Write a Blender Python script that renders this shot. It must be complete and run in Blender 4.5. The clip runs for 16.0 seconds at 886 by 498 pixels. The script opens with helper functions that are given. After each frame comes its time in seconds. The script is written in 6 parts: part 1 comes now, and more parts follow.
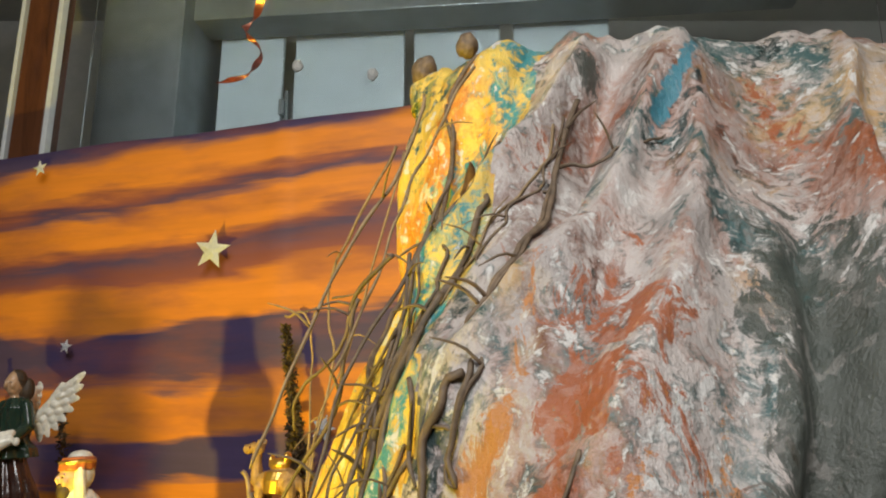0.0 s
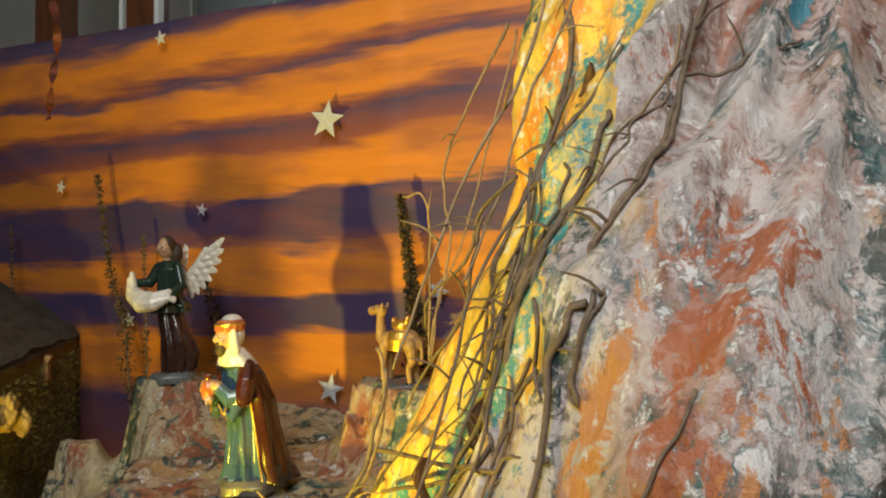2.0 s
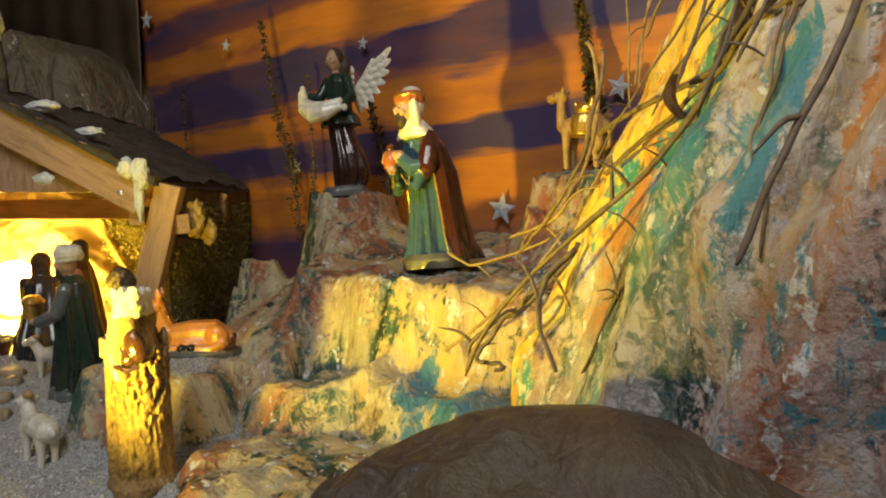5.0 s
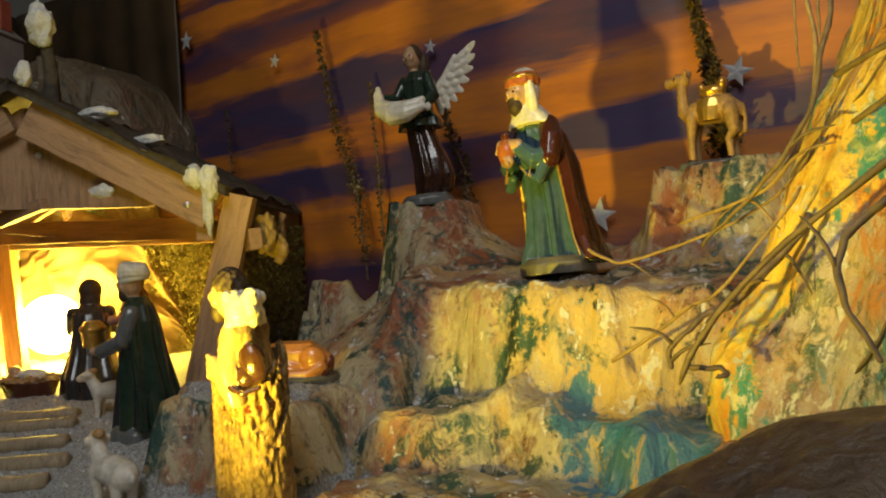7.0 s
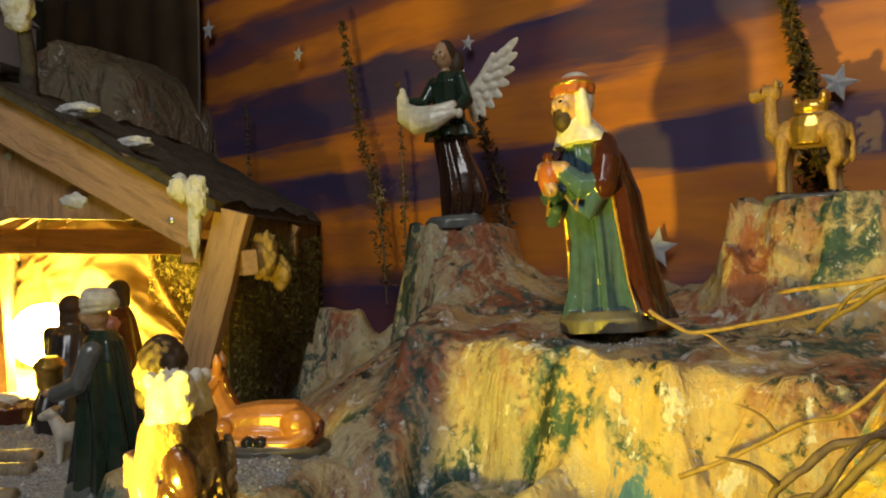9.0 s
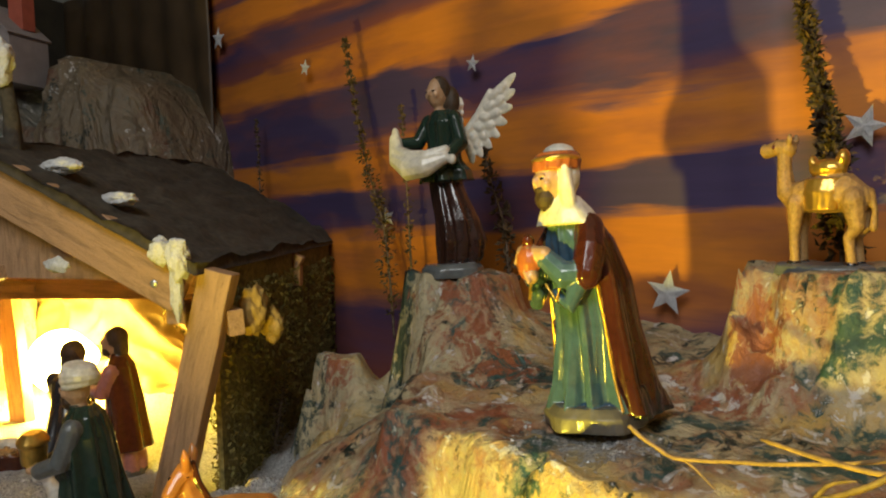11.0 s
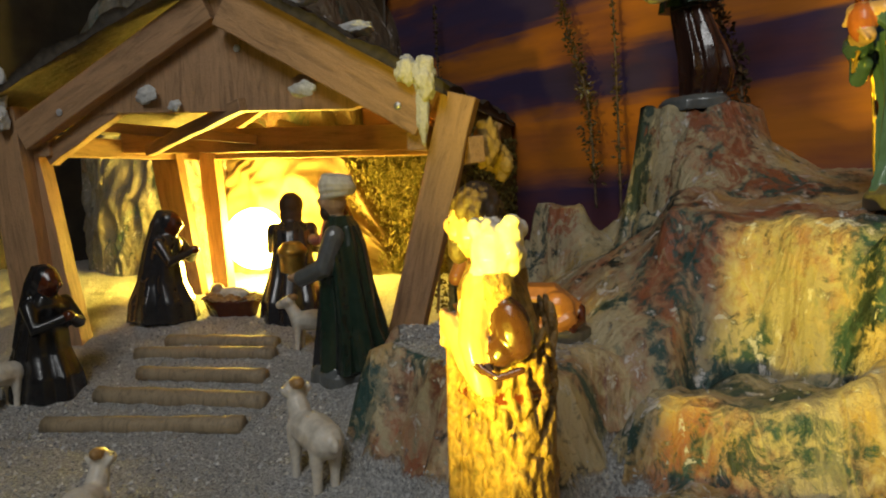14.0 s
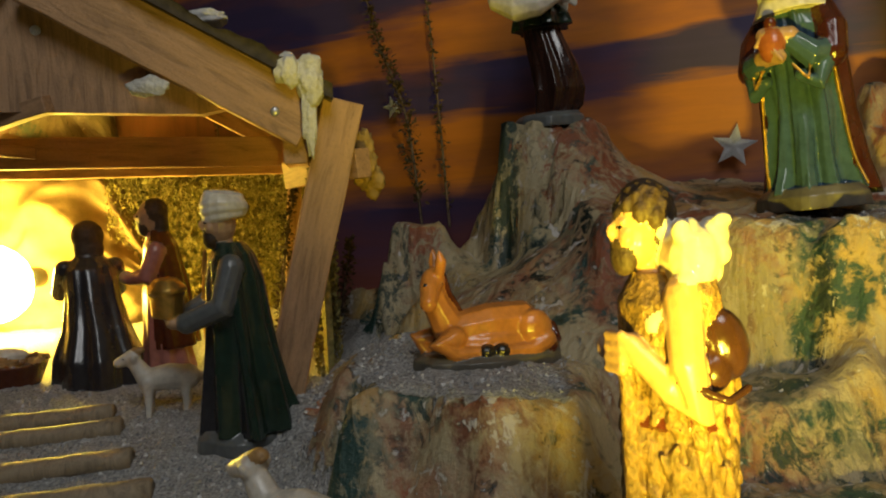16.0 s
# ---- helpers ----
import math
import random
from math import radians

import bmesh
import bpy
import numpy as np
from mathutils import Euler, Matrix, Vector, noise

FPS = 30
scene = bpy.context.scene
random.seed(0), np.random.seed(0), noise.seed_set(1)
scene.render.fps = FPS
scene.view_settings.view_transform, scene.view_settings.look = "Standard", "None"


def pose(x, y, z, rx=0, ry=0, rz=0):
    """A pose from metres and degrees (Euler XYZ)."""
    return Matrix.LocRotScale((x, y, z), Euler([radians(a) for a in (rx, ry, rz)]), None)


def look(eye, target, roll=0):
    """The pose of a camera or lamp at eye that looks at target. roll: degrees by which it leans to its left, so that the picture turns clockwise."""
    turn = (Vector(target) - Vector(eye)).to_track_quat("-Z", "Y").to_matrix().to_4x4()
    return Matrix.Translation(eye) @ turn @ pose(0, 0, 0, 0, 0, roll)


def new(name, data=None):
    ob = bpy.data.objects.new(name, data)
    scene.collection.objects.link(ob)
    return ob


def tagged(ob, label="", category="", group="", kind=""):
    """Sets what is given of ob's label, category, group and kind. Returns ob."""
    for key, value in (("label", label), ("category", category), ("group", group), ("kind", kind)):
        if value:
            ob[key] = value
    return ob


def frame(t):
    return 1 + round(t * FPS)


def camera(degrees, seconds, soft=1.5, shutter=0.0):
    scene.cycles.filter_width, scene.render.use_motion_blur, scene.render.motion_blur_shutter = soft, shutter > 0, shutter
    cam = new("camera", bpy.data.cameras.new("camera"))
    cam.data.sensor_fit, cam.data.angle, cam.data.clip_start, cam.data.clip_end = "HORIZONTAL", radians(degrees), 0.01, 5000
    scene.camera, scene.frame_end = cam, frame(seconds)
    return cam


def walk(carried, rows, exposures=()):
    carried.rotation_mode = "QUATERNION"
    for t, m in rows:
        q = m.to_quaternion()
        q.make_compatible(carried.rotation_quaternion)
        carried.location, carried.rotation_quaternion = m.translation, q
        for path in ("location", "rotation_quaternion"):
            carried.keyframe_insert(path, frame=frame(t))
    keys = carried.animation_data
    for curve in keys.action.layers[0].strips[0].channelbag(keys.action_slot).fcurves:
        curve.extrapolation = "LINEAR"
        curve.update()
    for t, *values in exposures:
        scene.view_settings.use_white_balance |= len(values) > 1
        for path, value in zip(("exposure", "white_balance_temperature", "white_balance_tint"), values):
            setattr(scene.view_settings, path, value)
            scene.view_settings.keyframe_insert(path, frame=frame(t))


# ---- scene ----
cam = camera(63.9, 16.0, soft=2.0)
METRES, EYE, TILT, LEAN, TURN = 1.28, 1.30, 13.0, 0.0, 0.0
ROWS = [
    (0.0, 0.0, 0.0, 0.0, 0.0, 0.0, -0.0),
    (0.5, -0.0034, -0.0051, 0.0506, 2.17, -7.66, -0.08),
    (1.0, -0.014, -0.0105, 0.0671, 4.79, -10.66, 0.26),
    (1.5, -0.0177, -0.0137, 0.0645, 6.86, -12.4, 0.85),
    (2.0, -0.011, -0.0154, 0.044, 7.84, -13.37, 1.19),
    (2.5, -0.0083, -0.0213, 0.0128, 9.23, -14.42, 2.54),
    (3.0, -0.0108, -0.0278, -0.0141, 12.4, -15.49, 3.26),
    (3.5, -0.0158, -0.0331, -0.0414, 14.98, -16.24, 4.05),
    (4.0, -0.0268, -0.0355, -0.0709, 17.01, -16.31, 4.49),
    (6.5, -0.1644, -0.0004, -0.1889, 17.38, -14.96, 5.85),
    (7.0, -0.1888, 0.0134, -0.1759, 17.37, -12.66, 6.97),
    (7.5, -0.2007, 0.0368, -0.1768, 19.77, -12.44, 7.06),
    (8.0, -0.2047, 0.0751, -0.1886, 19.41, -11.82, 6.44),
    (8.5, -0.2116, 0.0946, -0.1852, 20.23, -11.56, 6.53),
    (9.0, -0.2112, 0.1228, -0.1709, 21.1, -12.54, 5.33),
    (11.5, -0.1789, 0.1898, -0.1046, 25.82, -15.86, 7.26),
    (12.0, -0.1946, 0.1897, -0.1195, 28.01, -16.38, 7.23),
    (12.5, -0.2208, 0.1704, -0.1362, 32.13, -16.86, 7.85),
    (13.0, -0.2467, 0.1517, -0.1533, 34.21, -17.14, 8.97),
    (13.5, -0.271, 0.1302, -0.1717, 34.35, -17.03, 9.45),
    (14.0, -0.2896, 0.1171, -0.2027, 32.27, -16.93, 8.53),
    (14.5, -0.319, 0.1057, -0.2091, 28.27, -16.37, 8.67),
    (15.0, -0.3676, 0.1013, -0.2053, 19.86, -17.09, 7.76),
    (15.5, -0.4096, 0.098, -0.2065, 13.62, -17.57, 5.89),
    (16.0, -0.4512, 0.1091, -0.2052, 6.6, -17.44, 4.11),
]
EXPOSURES = [(0.0, 1.15), (2.0, 1.05), (4.0, 1.0), (6.5, 0.35), (8.0, 0.25), (9.2, 0.45), (11.5, 0.8), (12.5, 0.65), (14.0, 0.2), (15.0, -0.08), (16.0, -0.16)]
walk(cam, [(t, pose(0, 0, EYE, TILT, LEAN, TURN) @ pose(METRES * x, METRES * y, METRES * z, 90 + pitch, roll, yaw)) for t, x, y, z, yaw, pitch, roll in ROWS], EXPOSURES)

from mathutils.bvhtree import BVHTree

# ---- light ----
world = bpy.data.worlds.new("world")
scene.world = world
world.use_nodes = True
world.node_tree.nodes["Background"].inputs[0].default_value = (0.45, 0.55, 0.7, 1)
world.node_tree.nodes["Background"].inputs[1].default_value = 0.06


def lamp(name, kind, energy, color, m, **more):
    data = bpy.data.lights.new(name, kind)
    data.energy, data.color = energy, color
    for key, value in more.items():
        if key == "size":
            data.size = value
        elif key == "radius":
            data.shadow_soft_size = value
        elif key == "spot":
            data.spot_size = radians(value)
        elif key == "blend":
            data.spot_blend = value
    ob = new(name, data)
    ob.matrix_world = m
    return ob


YELLOW = (1.0, 0.77, 0.05)
BULB = 210.0
lamp("room_light", "AREA", 10.5, (0.95, 0.96, 0.95), look((-0.25, -0.55, 2.25), (-0.1, 0.6, 1.2)), size=0.7)
LAMP_AT = Vector((-0.520, 0.272, 0.940))
lamp("ground_lamp", "SPOT", 20.0, YELLOW, look(LAMP_AT, LAMP_AT + Vector((0.27, 0.62, 0.73))), spot=124, blend=1.0, radius=0.012)


# ---- materials ----
def material(name, rough=0.6, metal=0.0):
    m = bpy.data.materials.new(name)
    m.use_nodes = True
    nt = m.node_tree
    b = nt.nodes["Principled BSDF"]
    b.inputs["Roughness"].default_value = rough
    b.inputs["Metallic"].default_value = metal
    return m, nt, b


def node(nt, kind, **values):
    n = nt.nodes.new(kind)
    for key, value in values.items():
        n.inputs[key].default_value = value
    return n


def coords(nt, scale=(1, 1, 1), rot=(0, 0, 0), loc=(0, 0, 0)):
    g = nt.nodes.new("ShaderNodeTexCoord")
    mp = nt.nodes.new("ShaderNodeMapping")
    mp.inputs["Scale"].default_value, mp.inputs["Rotation"].default_value, mp.inputs["Location"].default_value = scale, rot, loc
    nt.links.new(g.outputs["Object"], mp.inputs["Vector"])
    return mp.outputs["Vector"]


def noise_tex(nt, vec, scale, detail=4.0, rough=0.55, distort=0.0):
    n = node(nt, "ShaderNodeTexNoise", Scale=scale, Detail=detail, Roughness=rough, Distortion=distort)
    nt.links.new(vec, n.inputs["Vector"])
    return n.outputs["Fac"]


def ramp(nt, fac, stops, mode="LINEAR"):
    r = nt.nodes.new("ShaderNodeValToRGB")
    r.color_ramp.interpolation = mode
    el = r.color_ramp.elements
    while len(el) < len(stops):
        el.new(0.5)
    for e, (p, c) in zip(el, stops):
        e.position = p
        e.color = (c, c, c, 1) if isinstance(c, (int, float)) else (*c, 1)
    nt.links.new(fac, r.inputs["Fac"])
    return r.outputs["Color"]


def mix(nt, fac, a, b, mode="MIX"):
    n = nt.nodes.new("ShaderNodeMix")
    n.data_type, n.blend_type = "RGBA", mode
    for k, v in ((0, fac), (6, a), (7, b)):
        if isinstance(v, (int, float)):
            n.inputs[k].default_value = v
        elif isinstance(v, tuple):
            n.inputs[k].default_value = (*v, 1)
        else:
            nt.links.new(v, n.inputs[k])
    return n.outputs[2]


def bump(nt, b, height, strength, distance):
    n = node(nt, "ShaderNodeBump", Strength=strength, Distance=distance)
    nt.links.new(height, n.inputs["Height"])
    nt.links.new(n.outputs["Normal"], b.inputs["Normal"])


def math_node(nt, op, a, bb):
    n = nt.nodes.new("ShaderNodeMath")
    n.operation = op
    for k, v in ((0, a), (1, bb)):
        if isinstance(v, (int, float)):
            n.inputs[k].default_value = v
        else:
            nt.links.new(v, n.inputs[k])
    return n.outputs[0]


def plain(name, color, rough=0.5, metal=0.0, vary=0.25, scale=60.0, relief=0.0, coat=0.0):
    """A surface of one colour with grain and wear at two scales."""
    m, nt, b = material(name, rough, metal)
    v = coords(nt)
    f = noise_tex(nt, v, scale, 5)
    g = noise_tex(nt, v, scale * 0.18, 3)
    k = math_node(nt, "ADD", math_node(nt, "MULTIPLY", f, 0.6), math_node(nt, "MULTIPLY", g, 0.4))
    dark = tuple(c * (1 - vary) for c in color)
    light = tuple(min(1, c * (1 + vary)) for c in color)
    nt.links.new(ramp(nt, k, [(0.35, dark), (0.65, light)]), b.inputs["Base Color"])
    if relief:
        bump(nt, b, f, 0.6, relief)
    b.inputs["Coat Weight"].default_value = coat
    b.inputs["Coat Roughness"].default_value = 0.15
    return m


def rock_paint(name, seed, pale, rust, teal, ochre, amounts, sand=False, flow=0.32, slant=(0.0, 0.25, 0.0), fleck=1.25, blur=1.0, sponge=19.0, stains=(), crests=1.0):
    """Brushed and sponged poster paint on plaster cloth: a pale ground with drifting patches of rust, teal and ochre."""
    m, nt, b = material(name, 0.42)
    flowv = coords(nt, (1, 1, flow), slant, (seed, seed * 0.7, 0))
    roundv = coords(nt, (1, 1, 1), (0, 0, 0), (seed, 0, seed))
    ground = ramp(nt, noise_tex(nt, flowv, 22, 6, 0.62, 0.6), [(0.3, tuple(c * 0.62 for c in pale)), (0.48, pale), (0.7, tuple(min(1, c * 1.25) for c in pale))])
    edge = noise_tex(nt, roundv, 95, 6, 0.7, 0.5)

    def layer(base, col, scale, cut, soft, shift, speck):
        vec = coords(nt, (1, 1, flow), slant, (seed + shift, shift * 1.7, shift))
        f = noise_tex(nt, vec, scale, 5, 0.6, 0.9)
        f = math_node(nt, "ADD", f, math_node(nt, "MULTIPLY", math_node(nt, "SUBTRACT", edge, 0.5), speck * fleck))
        return mix(nt, ramp(nt, f, [(cut, 0.0), (cut + soft * blur, 1.0)]), base, col)

    c = layer(ground, rust, 9.0, amounts[0], 0.10, 3.1, 0.45)
    c = layer(c, tuple(x * 0.45 for x in rust), 17.0, amounts[0] + 0.10, 0.08, 9.7, 0.5)
    c = layer(c, ochre, 8.0, amounts[2], 0.09, 6.3, 0.4)
    c = layer(c, teal, 11.0, amounts[1], 0.05, 12.4, 0.5)
    c = layer(c, tuple(x * 0.3 for x in teal), 16.0, amounts[1] + 0.07, 0.05, 15.2, 0.7)
    c = layer(c, (0.60, 0.575, 0.55), sponge, amounts[3], 0.05, 21.0, 0.9)
    grain = noise_tex(nt, coords(nt, (1, 1, 0.55), slant), 42, 9, 0.78, 0.8)
    for attr, col, spread in stains:
        s = nt.nodes.new("ShaderNodeAttribute")
        s.attribute_name = attr
        c = mix(nt, ramp(nt, math_node(nt, "ADD", s.outputs["Fac"], math_node(nt, "MULTIPLY", math_node(nt, "SUBTRACT", grain, 0.5), spread)), [(0.44, 0.0), (0.56, 0.94)]), c, col)
    # sharp creases of the plaster cloth, their crests dry-brushed pale
    n = noise_tex(nt, coords(nt, (1, 1, max(flow, 0.3)), slant, (seed * 1.3, 0, 0)), 15, 3, 0.55, 1.3)
    crest = math_node(nt, "SUBTRACT", 1.0, math_node(nt, "ABSOLUTE", math_node(nt, "MULTIPLY", math_node(nt, "SUBTRACT", n, 0.5), 5.0), 0.0))
    dry = math_node(nt, "ADD", crest, math_node(nt, "MULTIPLY", math_node(nt, "SUBTRACT", edge, 0.5), 1.6))
    if sand:
        u = nt.nodes.new("ShaderNodeAttribute")
        u.attribute_name = "umber_shade"
        dry = math_node(nt, "SUBTRACT", dry, u.outputs["Fac"])
    c = mix(nt, ramp(nt, dry, [(0.88, 0.0), (1.12, 0.6 * crests)]), c, tuple(min(0.8, x * 1.35) for x in pale))
    h = math_node(nt, "ADD", noise_tex(nt, flowv, 60, 6, 0.65), math_node(nt, "MULTIPLY", noise_tex(nt, roundv, 190, 5, 0.7), 0.35))
    h = math_node(nt, "ADD", h, math_node(nt, "MULTIPLY", crest, 0.9 * crests))
    if sand:
        a = nt.nodes.new("ShaderNodeAttribute")
        a.attribute_name = "sand"
        grit = noise_tex(nt, roundv, 420, 3, 0.7)
        grit2 = ramp(nt, grit, [(0.3, (0.22, 0.225, 0.235)), (0.5, (0.47, 0.47, 0.465)), (0.72, (0.78, 0.78, 0.76))])
        k = ramp(nt, math_node(nt, "ADD", a.outputs["Fac"], math_node(nt, "MULTIPLY", math_node(nt, "SUBTRACT", edge, 0.5), 1.2)), [(0.42, 0.0), (0.62, 1.0)])
        c = mix(nt, k, c, grit2)
        h = math_node(nt, "ADD", h, math_node(nt, "MULTIPLY", math_node(nt, "MULTIPLY", k, grit), 1.6))
        nt.links.new(ramp(nt, k, [(0.0, 0.42), (1.0, 0.85)]), b.inputs["Roughness"])
    nt.links.new(c, b.inputs["Base Color"])
    bump(nt, b, h, 0.85, 0.0055)
    return m


PALE, RUST, TEAL, OCHRE = (0.50, 0.46, 0.44), (0.36, 0.13, 0.055), (0.06, 0.24, 0.24), (0.60, 0.42, 0.14)
M_CLIFF = rock_paint("cliff_paint", 2.0, (0.43, 0.36, 0.215), (0.30, 0.10, 0.048), (0.03, 0.075, 0.066), (0.52, 0.35, 0.11), (0.472, 0.52, 0.51, 0.61), sand=True, flow=0.32, fleck=0.95, blur=1.5, sponge=40.0, crests=0.6, stains=(("wash", (0.035, 0.16, 0.25), 2.3), ("umber_shade", (0.060, 0.037, 0.025), 1.3), ("green", (0.02, 0.045, 0.038), 2.4), ("rust", (0.27, 0.085, 0.035), 2.2)))
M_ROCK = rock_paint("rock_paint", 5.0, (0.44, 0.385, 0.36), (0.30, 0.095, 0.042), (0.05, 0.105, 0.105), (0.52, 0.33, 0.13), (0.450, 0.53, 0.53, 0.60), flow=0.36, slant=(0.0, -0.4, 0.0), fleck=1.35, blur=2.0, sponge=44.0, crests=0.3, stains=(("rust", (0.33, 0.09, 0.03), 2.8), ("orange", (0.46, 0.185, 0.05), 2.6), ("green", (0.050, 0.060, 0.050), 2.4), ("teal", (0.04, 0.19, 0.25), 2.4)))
# Ochre flank paint, yellowed further to carry the ground lamp's light on that side.
M_FLANKLIT = rock_paint("lamplit_flank_paint", 8.0, (0.70, 0.47, 0.09), (0.62, 0.22, 0.03), (0.05, 0.24, 0.25), (0.74, 0.52, 0.10), (0.445, 0.515, 0.50, 0.595), flow=0.32, slant=(0.0, -0.25, 0.0), fleck=1.15, blur=1.3, sponge=45.0, crests=0.6, stains=(("teal", (0.04, 0.22, 0.23), 2.4),))
M_RIDGE = rock_paint("ridge_paint", 11.0, (0.20, 0.19, 0.16), (0.20, 0.11, 0.07), (0.08, 0.14, 0.12), (0.25, 0.22, 0.16), (0.56, 0.58, 0.60, 0.66), flow=0.5)


def wood(name, color, scale=1.0, rough=0.6):
    m, nt, b = material(name, rough)
    v = coords(nt, (40 * scale, 40 * scale, 5 * scale))
    f = noise_tex(nt, v, 3.0, 6, 0.65, 1.4)
    g = noise_tex(nt, coords(nt, (1, 1, 1)), 400, 3)
    c = ramp(nt, f, [(0.3, tuple(x * 0.55 for x in color)), (0.5, color), (0.7, tuple(min(1, x * 1.2) for x in color))])
    nt.links.new(mix(nt, ramp(nt, g, [(0.55, 0.0), (0.75, 0.35)]), c, tuple(x * 0.5 for x in color)), b.inputs["Base Color"])
    bump(nt, b, math_node(nt, "ADD", f, math_node(nt, "MULTIPLY", g, 0.5)), 0.5, 0.002)
    return m


M_WOOD = wood("raw_timber", (0.42, 0.25, 0.13))
M_STICK = wood("weathered_stick", (0.32, 0.25, 0.16))
M_BROWNWOOD = wood("varnished_wood", (0.13, 0.045, 0.018), 0.3, 0.35)
M_ROOF = plain("bark_roof", (0.055, 0.045, 0.032), 0.9, vary=0.5, scale=120, relief=0.004)
M_VINE = plain("vine_bark", (0.13, 0.088, 0.055), 0.65, vary=0.45, scale=140, relief=0.002)
M_VINEPALE = plain("pale_vine", (0.25, 0.165, 0.08), 0.6, vary=0.35, scale=140, relief=0.001)
M_WOOL = plain("cotton_wool", (0.62, 0.62, 0.60), 0.95, vary=0.2, scale=300, relief=0.004)
M_SILVER, _nt, _b = material("silver_glitter", 0.3, 0.1)
_v = node(_nt, "ShaderNodeTexVoronoi", Scale=900.0)
_nt.links.new(coords(_nt), _v.inputs["Vector"])
_nt.links.new(ramp(_nt, _v.outputs["Distance"], [(0.1, (0.95, 0.96, 0.98)), (0.7, (0.62, 0.65, 0.70))]), _b.inputs["Base Color"])
bump(_nt, _b, _v.outputs["Distance"], 1.0, 0.002)


def backdrop_paint():
    m, nt, b = material("painted_sky", 0.5)
    g = nt.nodes.new("ShaderNodeTexCoord")
    sep = nt.nodes.new("ShaderNodeSeparateXYZ")
    nt.links.new(g.outputs["Object"], sep.inputs[0])
    slow = noise_tex(nt, coords(nt, (3.0, 1, 9.0)), 1.0, 3, 0.5, 0.3)
    streak = noise_tex(nt, coords(nt, (5.0, 1, 60.0), (0, 0.05, 0)), 1.0, 5, 0.6, 0.4)
    z = math_node(nt, "ADD", sep.outputs["Z"], math_node(nt, "MULTIPLY", math_node(nt, "SUBTRACT", slow, 0.5), 0.10))
    z = math_node(nt, "ADD", z, math_node(nt, "MULTIPLY", math_node(nt, "SUBTRACT", streak, 0.5), 0.05))
    z = math_node(nt, "ADD", z, math_node(nt, "MULTIPLY", sep.outputs["X"], -0.045))
    f = math_node(nt, "DIVIDE", math_node(nt, "SUBTRACT", z, 1.0), 0.8)
    O, P, R = (0.60, 0.20, 0.024), (0.066, 0.045, 0.115), (0.22, 0.068, 0.055)
    stops = [(1.00, R), (1.08, P), (1.12, O), (1.205, O), (1.222, P), (1.282, P), (1.298, O), (1.352, O), (1.368, P), (1.445, P), (1.462, O), (1.515, O), (1.535, R), (1.572, P), (1.592, R), (1.61, O),
             (1.652, O), (1.668, P), (1.682, R), (1.70, O), (1.745, O), (1.77, P), (1.80, P)]
    c = ramp(nt, f, [((p - 1.0) / 0.8, col) for p, col in stops])
    c = mix(nt, ramp(nt, noise_tex(nt, coords(nt, (4, 1, 14)), 1.5, 4), [(0.45, 0.0), (0.75, 0.75)]), c, R)
    nt.links.new(mix(nt, 0.35, c, ramp(nt, streak, [(0.3, 0.45), (0.7, 1.0)]), "MULTIPLY"), b.inputs["Base Color"])
    bump(nt, b, noise_tex(nt, coords(nt, (1, 1, 1)), 300, 3), 0.15, 0.001)
    return m


M_SKY = backdrop_paint()


# ---- mesh helpers ----
def mesh_object(name, verts, faces, mats, parent=None, smooth=True, mat_index=None):
    me = bpy.data.meshes.new(name)
    me.from_pydata([tuple(v) for v in verts], [], [tuple(f) for f in faces])
    for m in (mats if isinstance(mats, (list, tuple)) else [mats]):
        me.materials.append(m)
    me.polygons.foreach_set("use_smooth", [smooth] * len(me.polygons))
    if mat_index is not None:
        me.polygons.foreach_set("material_index", mat_index)
    me.update()
    ob = new(name, me)
    ob.parent = parent
    return ob


def part(name, bm, mat, parent=None, label="", smooth=True):
    me = bpy.data.meshes.new(name)
    bm.normal_update()
    bm.to_mesh(me)
    bm.free()
    for m in (mat if isinstance(mat, (list, tuple)) else [mat]):
        me.materials.append(m)
    me.polygons.foreach_set("use_smooth", [smooth] * len(me.polygons))
    ob = new(name, me)
    ob.parent = parent
    return tagged(ob, label)


def grid_faces(nu, nv, wrap=False):
    out = []
    for j in range(nv - 1):
        for i in range(nu if wrap else nu - 1):
            k = (i + 1) % nu
            out.append((j * nu + i, j * nu + k, (j + 1) * nu + k, (j + 1) * nu + i))
    return out


def fbm(x, y, z, octaves=4, lac=2.1, gain=0.5):
    s, a = 0.0, 1.0
    for _ in range(octaves):
        s += a * noise.noise((x, y, z))
        x, y, z, a = x * lac, y * lac, z * lac, a * gain
    return s


def box(bm, size, m, bevel=0.0):
    """A box of that size at the pose m, with worn edges."""
    r = bmesh.ops.create_cube(bm, size=1.0, matrix=m @ Matrix.Diagonal((*size, 1)))
    if bevel:
        es = list({e for v in r["verts"] for e in v.link_edges})
        bmesh.ops.bevel(bm, geom=es, offset=bevel, segments=2, affect="EDGES", profile=0.6)


